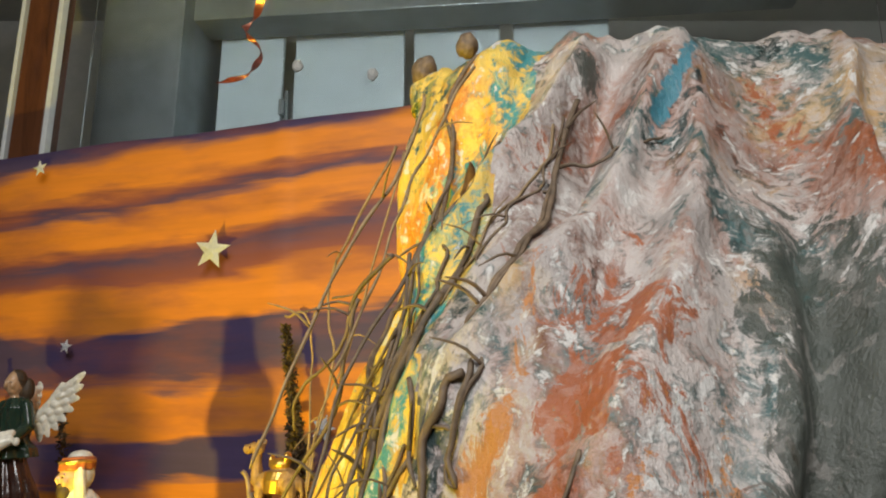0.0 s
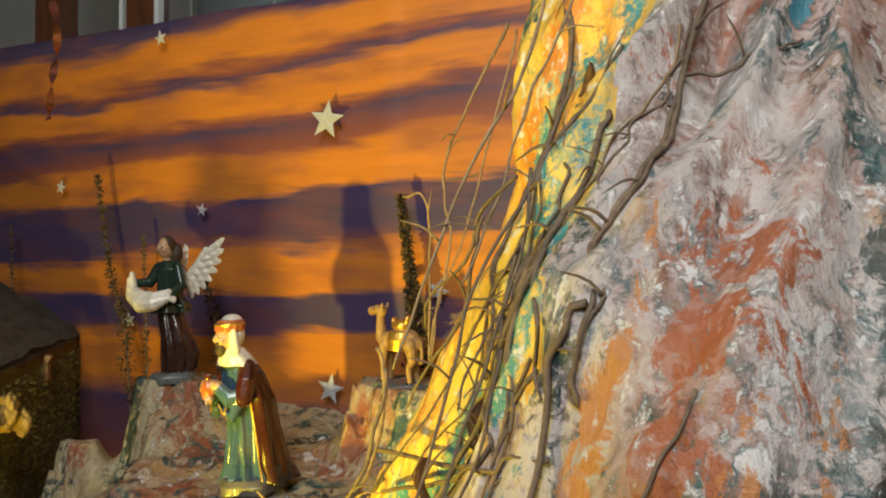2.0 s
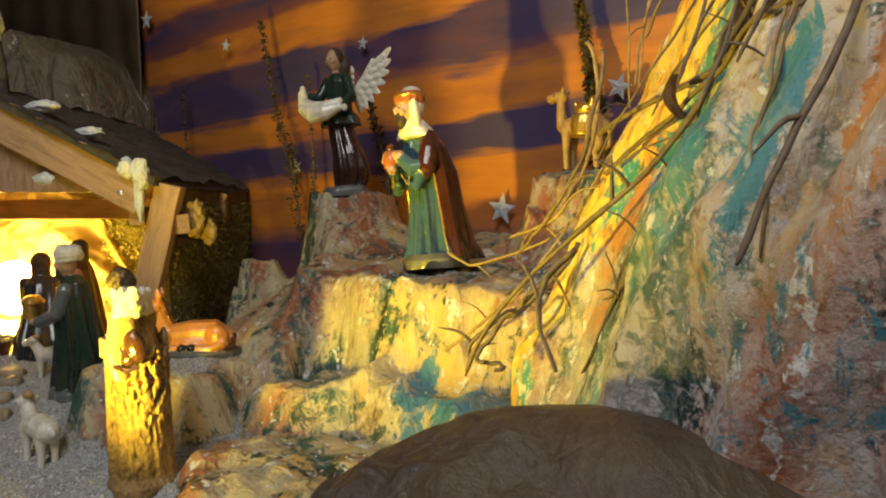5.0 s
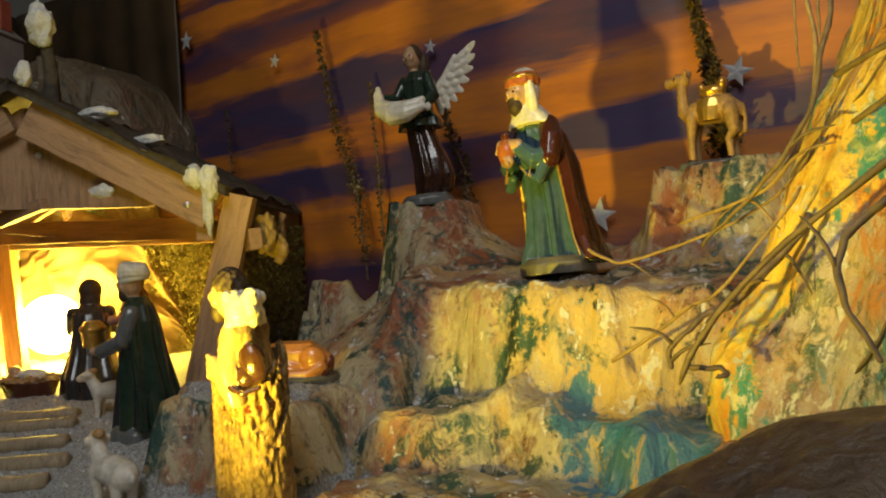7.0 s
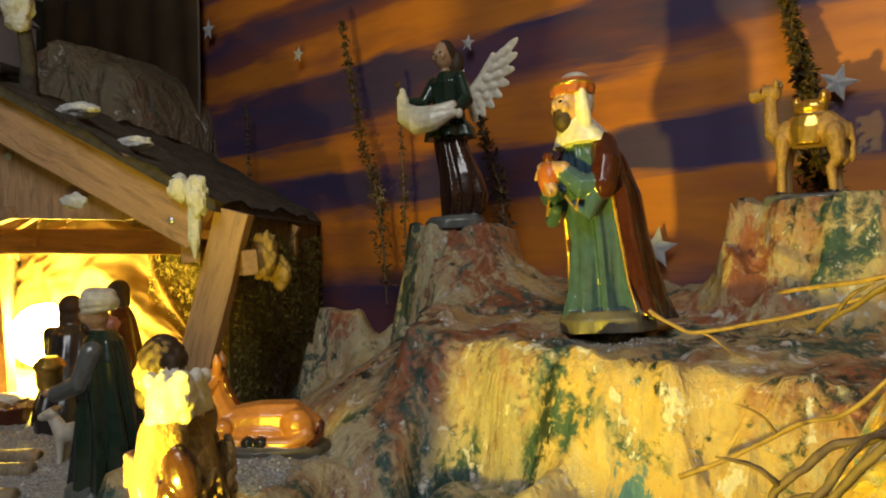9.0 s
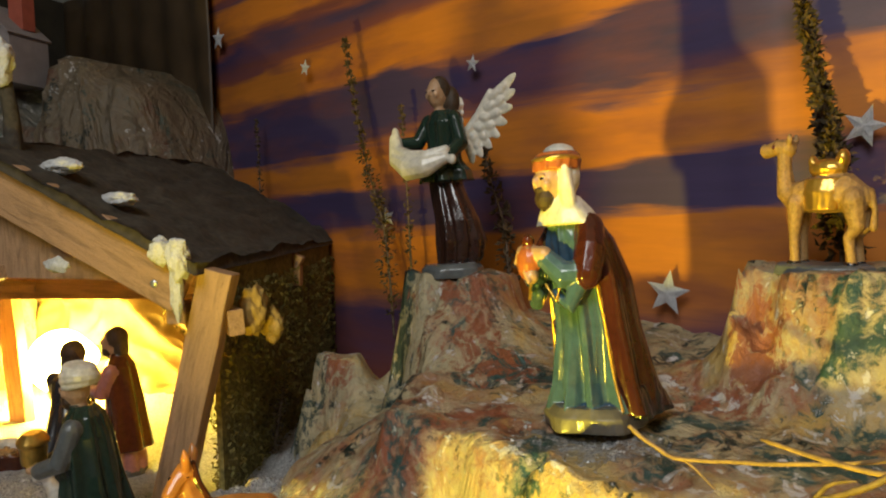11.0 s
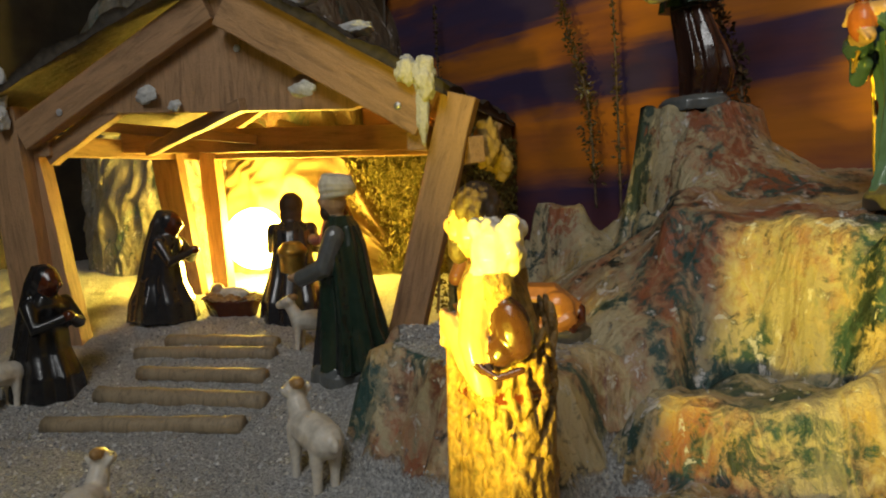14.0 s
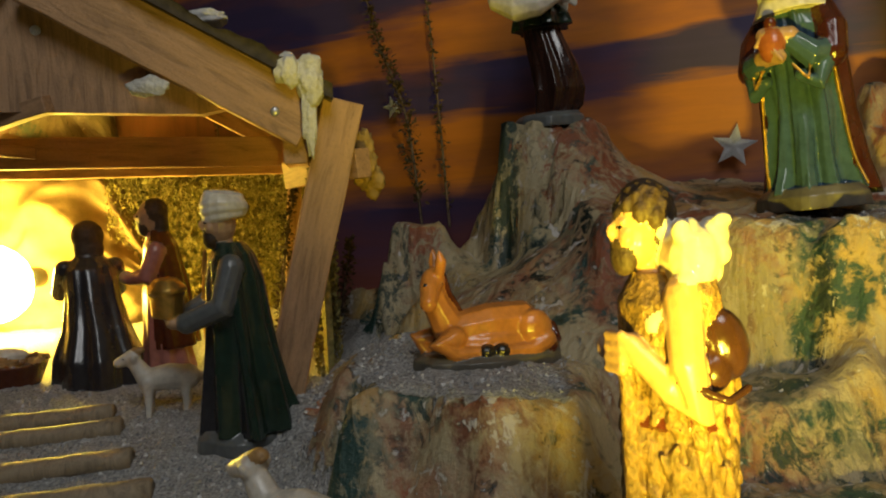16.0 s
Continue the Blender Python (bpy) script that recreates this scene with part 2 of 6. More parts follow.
def tube(bm, pts, radii, sides=7, mat=0, rough=0.0, seed=0.0):
    pts = [Vector(p) for p in pts]
    rings = []
    side = Vector((0.3, 0.9, 0.2))
    for i, p in enumerate(pts):
        d = (pts[min(i + 1, len(pts) - 1)] - pts[max(i - 1, 0)]).normalized()
        a = (side - side.dot(d) * d).normalized()
        side = a
        bb = d.cross(a)
        r = radii[i] if isinstance(radii, (list, tuple)) else radii
        ring = []
        for k in range(sides):
            th = 2 * math.pi * k / sides
            q = r * (1 + rough * noise.noise((p.x * 60 + k * 1.7, p.y * 60 + seed, p.z * 60)))
            ring.append(bm.verts.new(p + q * (math.cos(th) * a + math.sin(th) * bb)))
        rings.append(ring)
    for ra, rb in zip(rings, rings[1:]):
        for k in range(sides):
            f = bm.faces.new((ra[k], ra[(k + 1) % sides], rb[(k + 1) % sides], rb[k]))
            f.material_index = mat
    for ring in (rings[0][::-1], rings[-1]):
        f = bm.faces.new(ring)
        f.material_index = mat


def smooth_path(pts, n):
    """Points along a Catmull-Rom curve."""
    pts = [Vector(p) for p in pts]
    out = []
    for i in range(n):
        s = i / (n - 1) * (len(pts) - 1)
        k = min(int(s), len(pts) - 2)
        t = s - k
        a, b, c, d = pts[max(k - 1, 0)], pts[k], pts[k + 1], pts[min(k + 2, len(pts) - 1)]
        out.append(0.5 * (2 * b + (c - a) * t + (2 * a - 5 * b + 4 * c - d) * t * t + (3 * b - a - 3 * c + d) * t ** 3))
    return out


# ---- landscape ----
def smoothstep(x):
    x = np.clip(x, 0, 1)
    return x * x * (3 - 2 * x)


def poly_sd(X, Y, pts):
    """Distance inside a polygon: positive inside, negative outside."""
    d = np.full(X.shape, 9.0)
    inside = np.zeros(X.shape, bool)
    n = len(pts)
    for i in range(n):
        (ax, ay), (bx, by) = pts[i], pts[(i + 1) % n]
        ex, ey = bx - ax, by - ay
        t = np.clip(((X - ax) * ex + (Y - ay) * ey) / (ex * ex + ey * ey), 0, 1)
        d = np.minimum(d, np.hypot(X - ax - t * ex, Y - ay - t * ey))
        cross = ((ay > Y) != (by > Y)) & (X < ex * (Y - ay) / (ey + 1e-12) + ax)
        inside ^= cross
    return np.where(inside, d, -d)


def noise_grid(X, Y, scale, seed, octaves=3):
    out = np.empty(X.shape)
    for i in np.ndindex(X.shape):
        out[i] = fbm(X[i] * scale, Y[i] * scale, seed, octaves)
    return out


STEP = 0.0065
gx, gy = np.arange(-1.93, 0.35, STEP), np.arange(0.12, 1.40, STEP)
X, Y = np.meshgrid(gx, gy)
N1, N2, N3 = noise_grid(X, Y, 7.0, 3.3, 2), noise_grid(X, Y, 24.0, 8.1, 3), noise_grid(X, Y, 70.0, 1.7, 2)
WX, WY = X + 0.018 * N2, Y + 0.016 * N1 + 0.012 * N2
FLOOR = 0.868 + 0.042 * smoothstep((Y - 0.50) / 0.27) + 0.003 * N2 + 0.005 * N1 + 0.024 * np.exp(-((X + 0.545) / 0.075) ** 2 - ((Y - 0.475) / 0.055) ** 2)
Z = FLOOR.copy()


def raise_to(top, pts, width, sharp=1.0):
    global Z
    k = smoothstep((poly_sd(WX, WY, pts) + width * 0.5) / width) ** sharp
    Z = np.maximum(Z, FLOOR + (top - FLOOR) * k)


# donkey bank, lower shelf, upper ledge
raise_to(0.958 + 0.006 * N1, [(-0.722, 0.65), (-0.685, 0.588), (-0.61, 0.562), (-0.545, 0.582), (-0.50, 0.74), (-0.58, 0.86), (-0.72, 0.80)], 0.045)
raise_to(0.952 + 0.004 * N1, [(-0.748, 0.70), (-0.70, 0.63), (-0.62, 0.62), (-0.60, 0.80), (-0.74, 0.79)], 0.07)
raise_to(0.990 + 0.01 * N1, [(-0.60, 0.74), (-0.52, 0.70), (-0.45, 0.72), (-0.45, 1.0), (-0.80, 1.06), (-0.66, 0.86)], 0.09)
raise_to(0.948 + 0.006 * N1, [(-0.515, 0.605), (-0.44, 0.600), (-0.385, 0.615), (-0.33, 0.60), (-0.26, 0.55), (0.1, 0.45), (0.1, 0.8), (-0.5, 0.8)], 0.03)
raise_to(1.040 + 0.09 * (Y - 0.7) + 0.006 * N1, [(-0.512, 0.712), (-0.43, 0.702), (-0.376, 0.684), (-0.335, 0.664), (-0.27, 0.64), (0.1, 0.6), (0.1, 1.2), (-0.62, 1.2), (-0.66, 0.98), (-0.575, 0.86), (-0.545, 0.77)], 0.066)
raise_to(0.907 + 0.005 * N1 + 0.004 * N2, [(-0.500, 0.50), (-0.47, 0.44), (-0.33, 0.39), (-0.15, 0.40), (-0.15, 0.62), (-0.50, 0.62)], 0.05)
# smooth slope from the ledge down to the donkey bank
ramp_z = 1.056 - 0.55 * np.clip(-0.505 - X, 0, None) - 0.62 * np.clip(0.80 - Y, 0, None) - 0.25 * np.clip(-0.66 - X, 0, None) * 4 + 0.006 * N1
ramp_k = smoothstep((-0.475 - X) / 0.03) * smoothstep((X + 0.75) / 0.05) * smoothstep((Y - 0.655) / 0.03) * smoothstep((1.12 - Y) / 0.05)
Z = np.maximum(Z, FLOOR + (ramp_z - FLOOR) * ramp_k)
# folds that run down the cliff under the king
fold = np.exp(-((X + 0.376 + 0.25 * (0.68 - Y)) / 0.016) ** 2) * smoothstep((Y - 0.60) / 0.06) * smoothstep((0.715 - Y) / 0.04)
flap = np.exp(-((X + 0.322 + 0.55 * (0.68 - Y)) / 0.018) ** 2) * smoothstep((Y - 0.61) / 0.04) * smoothstep((0.69 - Y) / 0.05)
notch = np.exp(-((X + 0.492) / 0.016) ** 2) * smoothstep((Y - 0.645) / 0.03) * smoothstep((0.735 - Y) / 0.03)
Z = Z + 0.024 * fold + 0.012 * flap - 0.030 * notch
# pillar of the angel: upright on one side, a long skirt on the other
dx, dy = WX + 0.553, WY - 0.985
d = np.hypot(dx / 0.055, dy / 0.05)
skirt = np.where(dx > 0, 0.95, 0.28) * (1 + 0.5 * np.clip(-dy / 0.05, -1, 1))
Z = np.maximum(Z, Z + (1.142 - Z) * np.exp(-np.clip(d - 0.95, 0, None) * 1.9 / skirt))
# rock of the camel
d = np.hypot((WX + 0.175) / 0.088, (WY - 0.925) / 0.07)
Z = np.maximum(Z, Z + (1.158 - Z) * np.exp(-np.clip(d - 0.95, 0, None) * 5.0))
# small rock behind the donkey
d = np.hypot((WX + 0.70) / 0.052, (WY - 0.965) / 0.045)
Z = np.maximum(Z, Z + (1.042 - Z) * np.exp(-np.clip(d - 0.5, 0, None) * 2.8))
# rounded boulder in the foreground
d = np.hypot((WX + 0.14) / 0.19, (WY - 0.365) / 0.12)
Z = np.maximum(Z, 0.86 + 0.158 * np.sqrt(np.clip(1 - d * d, 0, 1)))
# cloth folds and crumbs
SLOPE = np.hypot(*np.gradient(Z, STEP))
ROCKY = smoothstep((Z - FLOOR - 0.008) / 0.02)
BOULDER = np.clip(1.3 - d, 0, 0.3) / 0.3
Z = Z + ROCKY * (1 - 0.75 * BOULDER) * (0.0075 * N2 + 0.0028 * N3) + (1 - ROCKY) * 0.0018 * N3
flat = smoothstep((0.75 - SLOPE) / 0.5)
near_king = np.exp(-((X + 0.35) / 0.09) ** 2 - ((Y - 0.75) / 0.055) ** 2)
bank = smoothstep((0.985 - Z) / 0.03) * smoothstep((-0.545 - X) / 0.05) * smoothstep((0.84 - Y) / 0.04)
SAND = np.clip((1 - ROCKY) * 1.0 + flat * (1.25 * bank + 0.6 * near_king) + 0.25 * flat * smoothstep((0.97 - Z) / 0.02), 0, 1)
verts = np.stack([X, Y, Z], -1).reshape(-1, 3)
ground = mesh_object("ground", verts.tolist(), grid_faces(len(gx), len(gy)), M_CLIFF)
att = ground.data.attributes.new("sand", "FLOAT", "POINT")
att.data.foreach_set("value", SAND.reshape(-1).astype(np.float32))


def blot(u, v, cu, cv, su, sv):
    return np.exp(-((u - cu) / su) ** 2 - ((v - cv) / sv) ** 2)


def stain(ob, name, values):
    a = ob.data.attributes.new(name, "FLOAT", "POINT")
    a.data.foreach_set("value", np.clip(values, 0, 1).reshape(-1).astype(np.float32))


stain(ground, "wash", 0.95 * blot(X, Y, -0.255, 0.59, 0.07, 0.05) + 0.6 * blot(X, Y, -0.33, 0.64, 0.02, 0.04))
# Brown boulder paint, darkened further for the shade on the boulder.
stain(ground, "umber_shade", 1.25 * blot(X, Y, -0.13, 0.33, 0.20, 0.13) - 0.9 * blot(X, Y, -0.265, 0.59, 0.07, 0.07))
stain(ground, "green", 0.75 * blot(X, Y, -0.475, 0.700, 0.045, 0.010) + 0.6 * blot(X, Y, -0.40, 0.605, 0.10, 0.012) + 0.85 * blot(X, Y, -0.605, 0.945, 0.014, 0.04) + 0.45 * blot(X, Y, -0.50, 0.93, 0.03, 0.04) + 0.5 * blot(X, Y, -0.725, 0.93, 0.03, 0.04) + 0.55 * blot(X, Y, -0.62, 0.595, 0.06, 0.018))
stain(ground, "rust", 0.50 * blot(X, Y, -0.545, 0.93, 0.06, 0.05) + 0.50 * blot(X, Y, -0.46, 0.86, 0.09, 0.06) + 0.40 * blot(X, Y, -0.69, 0.95, 0.05, 0.04) + 0.75 * blot(X, Y, -0.250, 0.87, 0.03, 0.05) + 0.75 * blot(X + 0.4 * (Y - 0.40), Y, -0.295, 0.40, 0.018, 0.07) + 0.6 * blot(X, Y, -0.20, 0.54, 0.05, 0.03))
tagged(ground, "painted plaster landscape with ledges, pillars and grey gravel", "landscape", kind="structure")


def height(x, y):
    i = min(max((x - gx[0]) / STEP, 0), len(gx) - 2)
    j = min(max((y - gy[0]) / STEP, 0), len(gy) - 2)
    i0, j0 = int(i), int(j)
    a, b = i - i0, j - j0
    return float(Z[j0, i0] * (1 - a) * (1 - b) + Z[j0, i0 + 1] * a * (1 - b) + Z[j0 + 1, i0] * (1 - a) * b + Z[j0 + 1, i0 + 1] * a * b)


# ---- the tall rock ----
ROCK_TREE = []


def tall_rock():
    # height, hidden back edge, left silhouette, ridge, front, right
    rows = [
        (0.86, (-0.14, 0.80), (-0.25, 0.60), (-0.15, 0.44), (0.03, 0.295), (0.70, 0.28)),
        (1.00, (-0.12, 0.82), (-0.20, 0.61), (-0.11, 0.43), (0.03, 0.298), (0.70, 0.285)),
        (1.10, (-0.09, 0.84), (-0.155, 0.61), (-0.078, 0.415), (0.035, 0.303), (0.70, 0.29)),
        (1.20, (-0.08, 0.84), (-0.118, 0.62), (-0.042, 0.405), (0.045, 0.315), (0.70, 0.30)),
        (1.30, (-0.05, 0.82), (-0.080, 0.62), (-0.010, 0.43), (0.055, 0.338), (0.70, 0.32)),
        (1.40, (-0.02, 0.80), (-0.042, 0.62), (0.014, 0.46), (0.08, 0.40), (0.70, 0.37)),
        (1.50, (0.0, 0.78), (-0.018, 0.63), (0.040, 0.52), (0.11, 0.49), (0.70, 0.45)),
        (1.58, (0.01, 0.76), (-0.010, 0.632), (0.050, 0.55), (0.13, 0.54), (0.70, 0.50)),
        (1.615, (0.02, 0.74), (-0.022, 0.645), (0.062, 0.575), (0.15, 0.57), (0.70, 0.54)),
        (1.60, (0.06, 0.80), (0.03, 0.78), (0.075, 0.74), (0.16, 0.72), (0.70, 0.70)),
    ]
    nu, nv = 190, 150
    fu = [0.0, 0.12, 0.34, 0.50, 1.0]
    pts = []
    zs = [r[0] for r in rows]
    for j in range(nv):
        s = j / (nv - 1) * (len(rows) - 1)
        k = min(int(s), len(rows) - 2)
        f = s - k
        sec = [Vector((*(Vector(rows[k][1 + q]).lerp(Vector(rows[k + 1][1 + q]), f)), zs[k] + (zs[k + 1] - zs[k]) * f)) for q in range(5)]
        for i in range(nu):
            u = i / (nu - 1)
            q = max(n for n in range(4) if fu[n] <= u)
            t = (u - fu[q]) / (fu[q + 1] - fu[q])
            p = sec[q].lerp(sec[q + 1], t)
            pts.append(p)
    arr = np.array(pts).reshape(nv, nu, 3)
    for _ in range(5):
        arr[:, 1:-1] = (arr[:, :-2] + 2 * arr[:, 1:-1] + arr[:, 2:]) / 4
        arr[1:-1] = (arr[:-2] + 2 * arr[1:-1] + arr[2:]) / 4
    du, dv = np.gradient(arr, axis=1), np.gradient(arr, axis=0)
    nrm = np.cross(du, dv)
    nrm /= np.linalg.norm(nrm, axis=2, keepdims=True) + 1e-9
    out = []
    for j in range(nv):
        for i in range(nu):
            x, y, z = arr[j, i]
            lean = x - 0.42 * (z - 1.2)
            w = noise.noise((lean * 9, z * 3.0, 4.0)) * 0.6
            fold = 1 - abs(noise.noise((lean * 15 + w, z * 2.6, y * 3.0))) * 2.2
            fine = fbm(lean * 30, z * 16, y * 25, 4)
            top = min(1.0, max(0.0, (1.62 - z) / 0.08)) * (0.45 + 0.55 * min(1.0, max(0.0, i / nu - 0.22) * 6))
            crease = 1 - abs(noise.noise((lean * 26 + w, z * 4.0, 7.0))) * 2.4
            h = 0.032 * fold * (0.3 + 0.65 * top) + 0.009 * crease * (0.3 + 0.7 * top) + 0.007 * fine + 0.014 * noise.noise((x * 6, z * 6, 2.0))
            for cx, slant, z0, z1, deep in ((0.043, 0.50, 1.08, 1.31, 0.014), (0.096, 0.15, 1.10, 1.25, 0.012), (0.020, 0.62, 1.02, 1.20, 0.010), (0.150, 0.35, 1.15, 1.42, 0.009)):
                if z0 < z < z1 and i > nu * 0.3:
                    e = (x - cx - slant * (z - 1.25) - 0.006 * noise.noise((z * 14, cx * 50, 0))) / 0.0075
                    h += math.sin(math.pi * (z - z0) / (z1 - z0)) ** 0.6 * (deep * 0.7 * math.exp(-((e + 2.2) / 1.8) ** 2) - deep * math.exp(-e * e))
            p = arr[j, i] + nrm[j, i] * h
            if z > 1.59:
                p[2] += 0.008 * noise.noise((x * 40, 1.0, 3.0)) + 0.012 * noise.noise((x * 11, 5.0, 3.0))
            out.append(p)
    faces = grid_faces(nu, nv)
    # Left faces take the paint with the lamp's yellow in it.
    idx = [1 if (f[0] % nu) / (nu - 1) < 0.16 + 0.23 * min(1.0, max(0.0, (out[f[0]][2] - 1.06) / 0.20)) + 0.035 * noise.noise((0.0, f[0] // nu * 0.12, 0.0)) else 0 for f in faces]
    ob = mesh_object("tall_rock", [tuple(p) for p in out], faces, [M_ROCK, M_FLANKLIT], mat_index=idx)
    A = np.array(out)
    u, v = A[:, 0], A[:, 2]
    stain(ob, "rust", 0.58 * blot(u, v, 0.080, 1.345, 0.045, 0.08) + 0.5 * blot(u, v, 0.24, 1.50, 0.03, 0.09) + 0.5 * blot(u, v, 0.05, 1.24, 0.03, 0.06) + 0.5 * blot(u, v, 0.14, 1.22, 0.03, 0.08) + 0.4 * blot(u, v, 0.08, 1.49, 0.05, 0.03))
    stain(ob, "orange", 0.55 * blot(u - 0.3 * (v - 1.25), 0 * v, 0.108, 0.0, 0.009, 1.0) * blot(0 * u, v, 0.0, 1.27, 1.0, 0.06) + 0.68 * blot(u - 0.3 * (v - 1.25), 0 * v, 0.070, 0.0, 0.013, 1.0) * blot(0 * u, v, 0.0, 1.19, 1.0, 0.15) + 0.70 * blot(u - 0.3 * (v - 1.25), 0 * v, 0.012, 0.0, 0.012, 1.0) * blot(0 * u, v, 0.0, 1.22, 1.0, 0.18) + 0.6 * blot(u, v, 0.045, 1.56, 0.015, 0.05) + 0.65 * blot(u - 0.35 * (v - 1.12), v, -0.125, 1.12, 0.016, 0.13))
    # Dark green paint; towards the lower right it also carries the light's falloff.
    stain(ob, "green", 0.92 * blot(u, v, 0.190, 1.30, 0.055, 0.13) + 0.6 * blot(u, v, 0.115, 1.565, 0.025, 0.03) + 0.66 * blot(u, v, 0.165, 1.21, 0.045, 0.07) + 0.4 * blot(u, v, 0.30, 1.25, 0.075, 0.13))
    stain(ob, "teal", 0.8 * blot(u - 0.55 * (v - 1.53), 0 * v, 0.165, 0.0, 0.009, 1.0) * blot(0 * u, v, 0.0, 1.53, 1.0, 0.07) + 0.36 * blot(u, v, -0.075, 1.09, 0.045, 0.10) + 0.6 * blot(u - 0.35 * (v - 1.2), v, -0.075, 1.20, 0.012, 0.10) + 0.45 * blot(u, v, -0.17, 0.98, 0.07, 0.06) + 0.42 * blot(u, v, 0.0, 1.05, 0.05, 0.06) + 0.7 * blot(u - 0.4 * (v - 1.2), 0 * v, -0.035, 0.0, 0.009, 1.0) * blot(0 * u, v, 0.0, 1.18, 1.0, 0.06))
    ROCK_TREE.append(BVHTree.FromPolygons([tuple(p) for p in out], faces))
    return tagged(ob, "tall crumpled plaster rock painted pink, rust, teal and ochre", "rock")


tall_rock()


# ---- backdrop and room ----
def backdrop():
    nu, nv = 120, 40
    front, back = [], []
    for j in range(nv):
        for i in range(nu):
            x = -1.75 + 2.25 * i / (nu - 1)
            z = 0.86 + (1.755 + 0.004 * noise.noise((x * 6, 0, 0)) - 0.86) * j / (nv - 1)
            y = 0.98 - 0.31 * x + 0.010 * noise.noise((x * 3.1, z * 1.5, 7.0)) + 0.002 * noise.noise((x * 9, z * 4, 2.0))
            y -= 0.004 * math.exp(-((x + 0.258) / 0.006) ** 2)
            front.append((x, y, z))
            back.append((x + 0.002, y + 0.006, z))
    n = len(front)
    faces = grid_faces(nu, nv)
    faces += [tuple(n + q for q in f[::-1]) for f in faces]
    top = (nv - 1) * nu
    faces += [(top + i, top + i + 1, n + top + i + 1, n + top + i) for i in range(nu - 1)]
    ob = mesh_object("sky_backdrop", front + back, faces, M_SKY)
    return tagged(ob, "creased card backdrop painted with orange and purple sunset stripes", "backdrop")


backdrop()
M_WALL = plain("wall_paint", (0.42, 0.42, 0.40), 0.85, vary=0.08, scale=30)
M_FLOOR = plain("floor_tile", (0.22, 0.19, 0.16), 0.5, vary=0.2, scale=12)
for name, size, at in (("floor", (5, 4.6, 0.1), (0, 0.2, -0.05)), ("ceiling", (5, 4.6, 0.1), (0, 0.2, 2.75)), ("wall_south", (5, 0.1, 2.7), (0, -2.05, 1.35)), ("wall_west", (0.1, 4.5, 2.7), (-2.45, 0.2, 1.35)),
                       ("wall_east", (0.1, 4.5, 2.7), (2.45, 0.2, 1.35)), ("wall_north", (5, 0.1, 2.7), (0, 2.4, 1.35))):
    bm = bmesh.new()
    box(bm, size, pose(*at))
    tagged(part(name, bm, M_FLOOR if name == "floor" else M_WALL, smooth=False), "plain painted " + name.split("_")[0] + " of the room", name.split("_")[0], kind="structure")
# Added panel: its dark colour stands for the darkness beyond the display.
bm = bmesh.new()
box(bm, (0.012, 1.75, 0.95), pose(-1.90, 0.75, 1.30, 0, 0, 4), 0.003)
tagged(part("dark_filler_panel", bm, plain("dark_filler", (0.045, 0.035, 0.022), 0.8, vary=0.4, scale=18), smooth=False), "dark brown panel added to fill the side of the display", "panel")
bm = bmesh.new()
box(bm, (2.35, 1.40, 0.04), pose(-0.79, 0.81, 0.80), 0.004)
table = part("display_table", bm, M_BROWNWOOD, smooth=False)
tagged(table, "dark wooden display table under the nativity landscape", "table")
for lx in (-1.88, 0.3):
    for ly in (0.2, 1.4):
        bm = bmesh.new()
        box(bm, (0.06, 0.06, 0.78), pose(lx, ly, 0.39), 0.004)
        part("leg", bm, M_BROWNWOOD, table, smooth=False)

# dark folded sheet added before the far end of the painted backdrop
pts = []
for j in range(30):
    for i in range(110):
        x, v = -1.92 + 0.69 * i / 109, j / 29
        w = 0.006 * math.sin(i * 0.31 + 0.6 * math.sin(v * 2.2 + i * 0.05)) + 0.006 * noise.noise((i * 0.11, v * 2.0, 3.0))
        pts.append((x + 0.006 * noise.noise((v * 4.0, i * 0.02, 8.0)), 0.98 - 0.31 * x - 0.032 - w, 0.86 + 0.90 * v))
M_DARKSHEET = plain("dark_sheet_brown", (0.055, 0.034, 0.016), 0.55, vary=0.45, scale=14)
drape = mesh_object("dark_sheet", pts, grid_faces(110, 30), M_DARKSHEET)
drape.modifiers.new("thickness", "SOLIDIFY").thickness = 0.002
tagged(drape, "dark brown folded sheet added before the end of the painted backdrop", "drape")

# ---- the stable ----
S = pose(-0.968, 0.72, 0, 0, 0, 20)
stable = new("stable")
stable.matrix_world = pose(-0.968, 0.72, 0.905, 0, 0, 20)
tagged(stable, "open wooden stable of rough sawn boards with a bark roof", "stable")
M_FOAM = plain("builders_foam", (0.40, 0.26, 0.07), 0.8, vary=0.35, scale=90, relief=0.006)
LOW = Matrix.Translation((0, 0, -0.905))


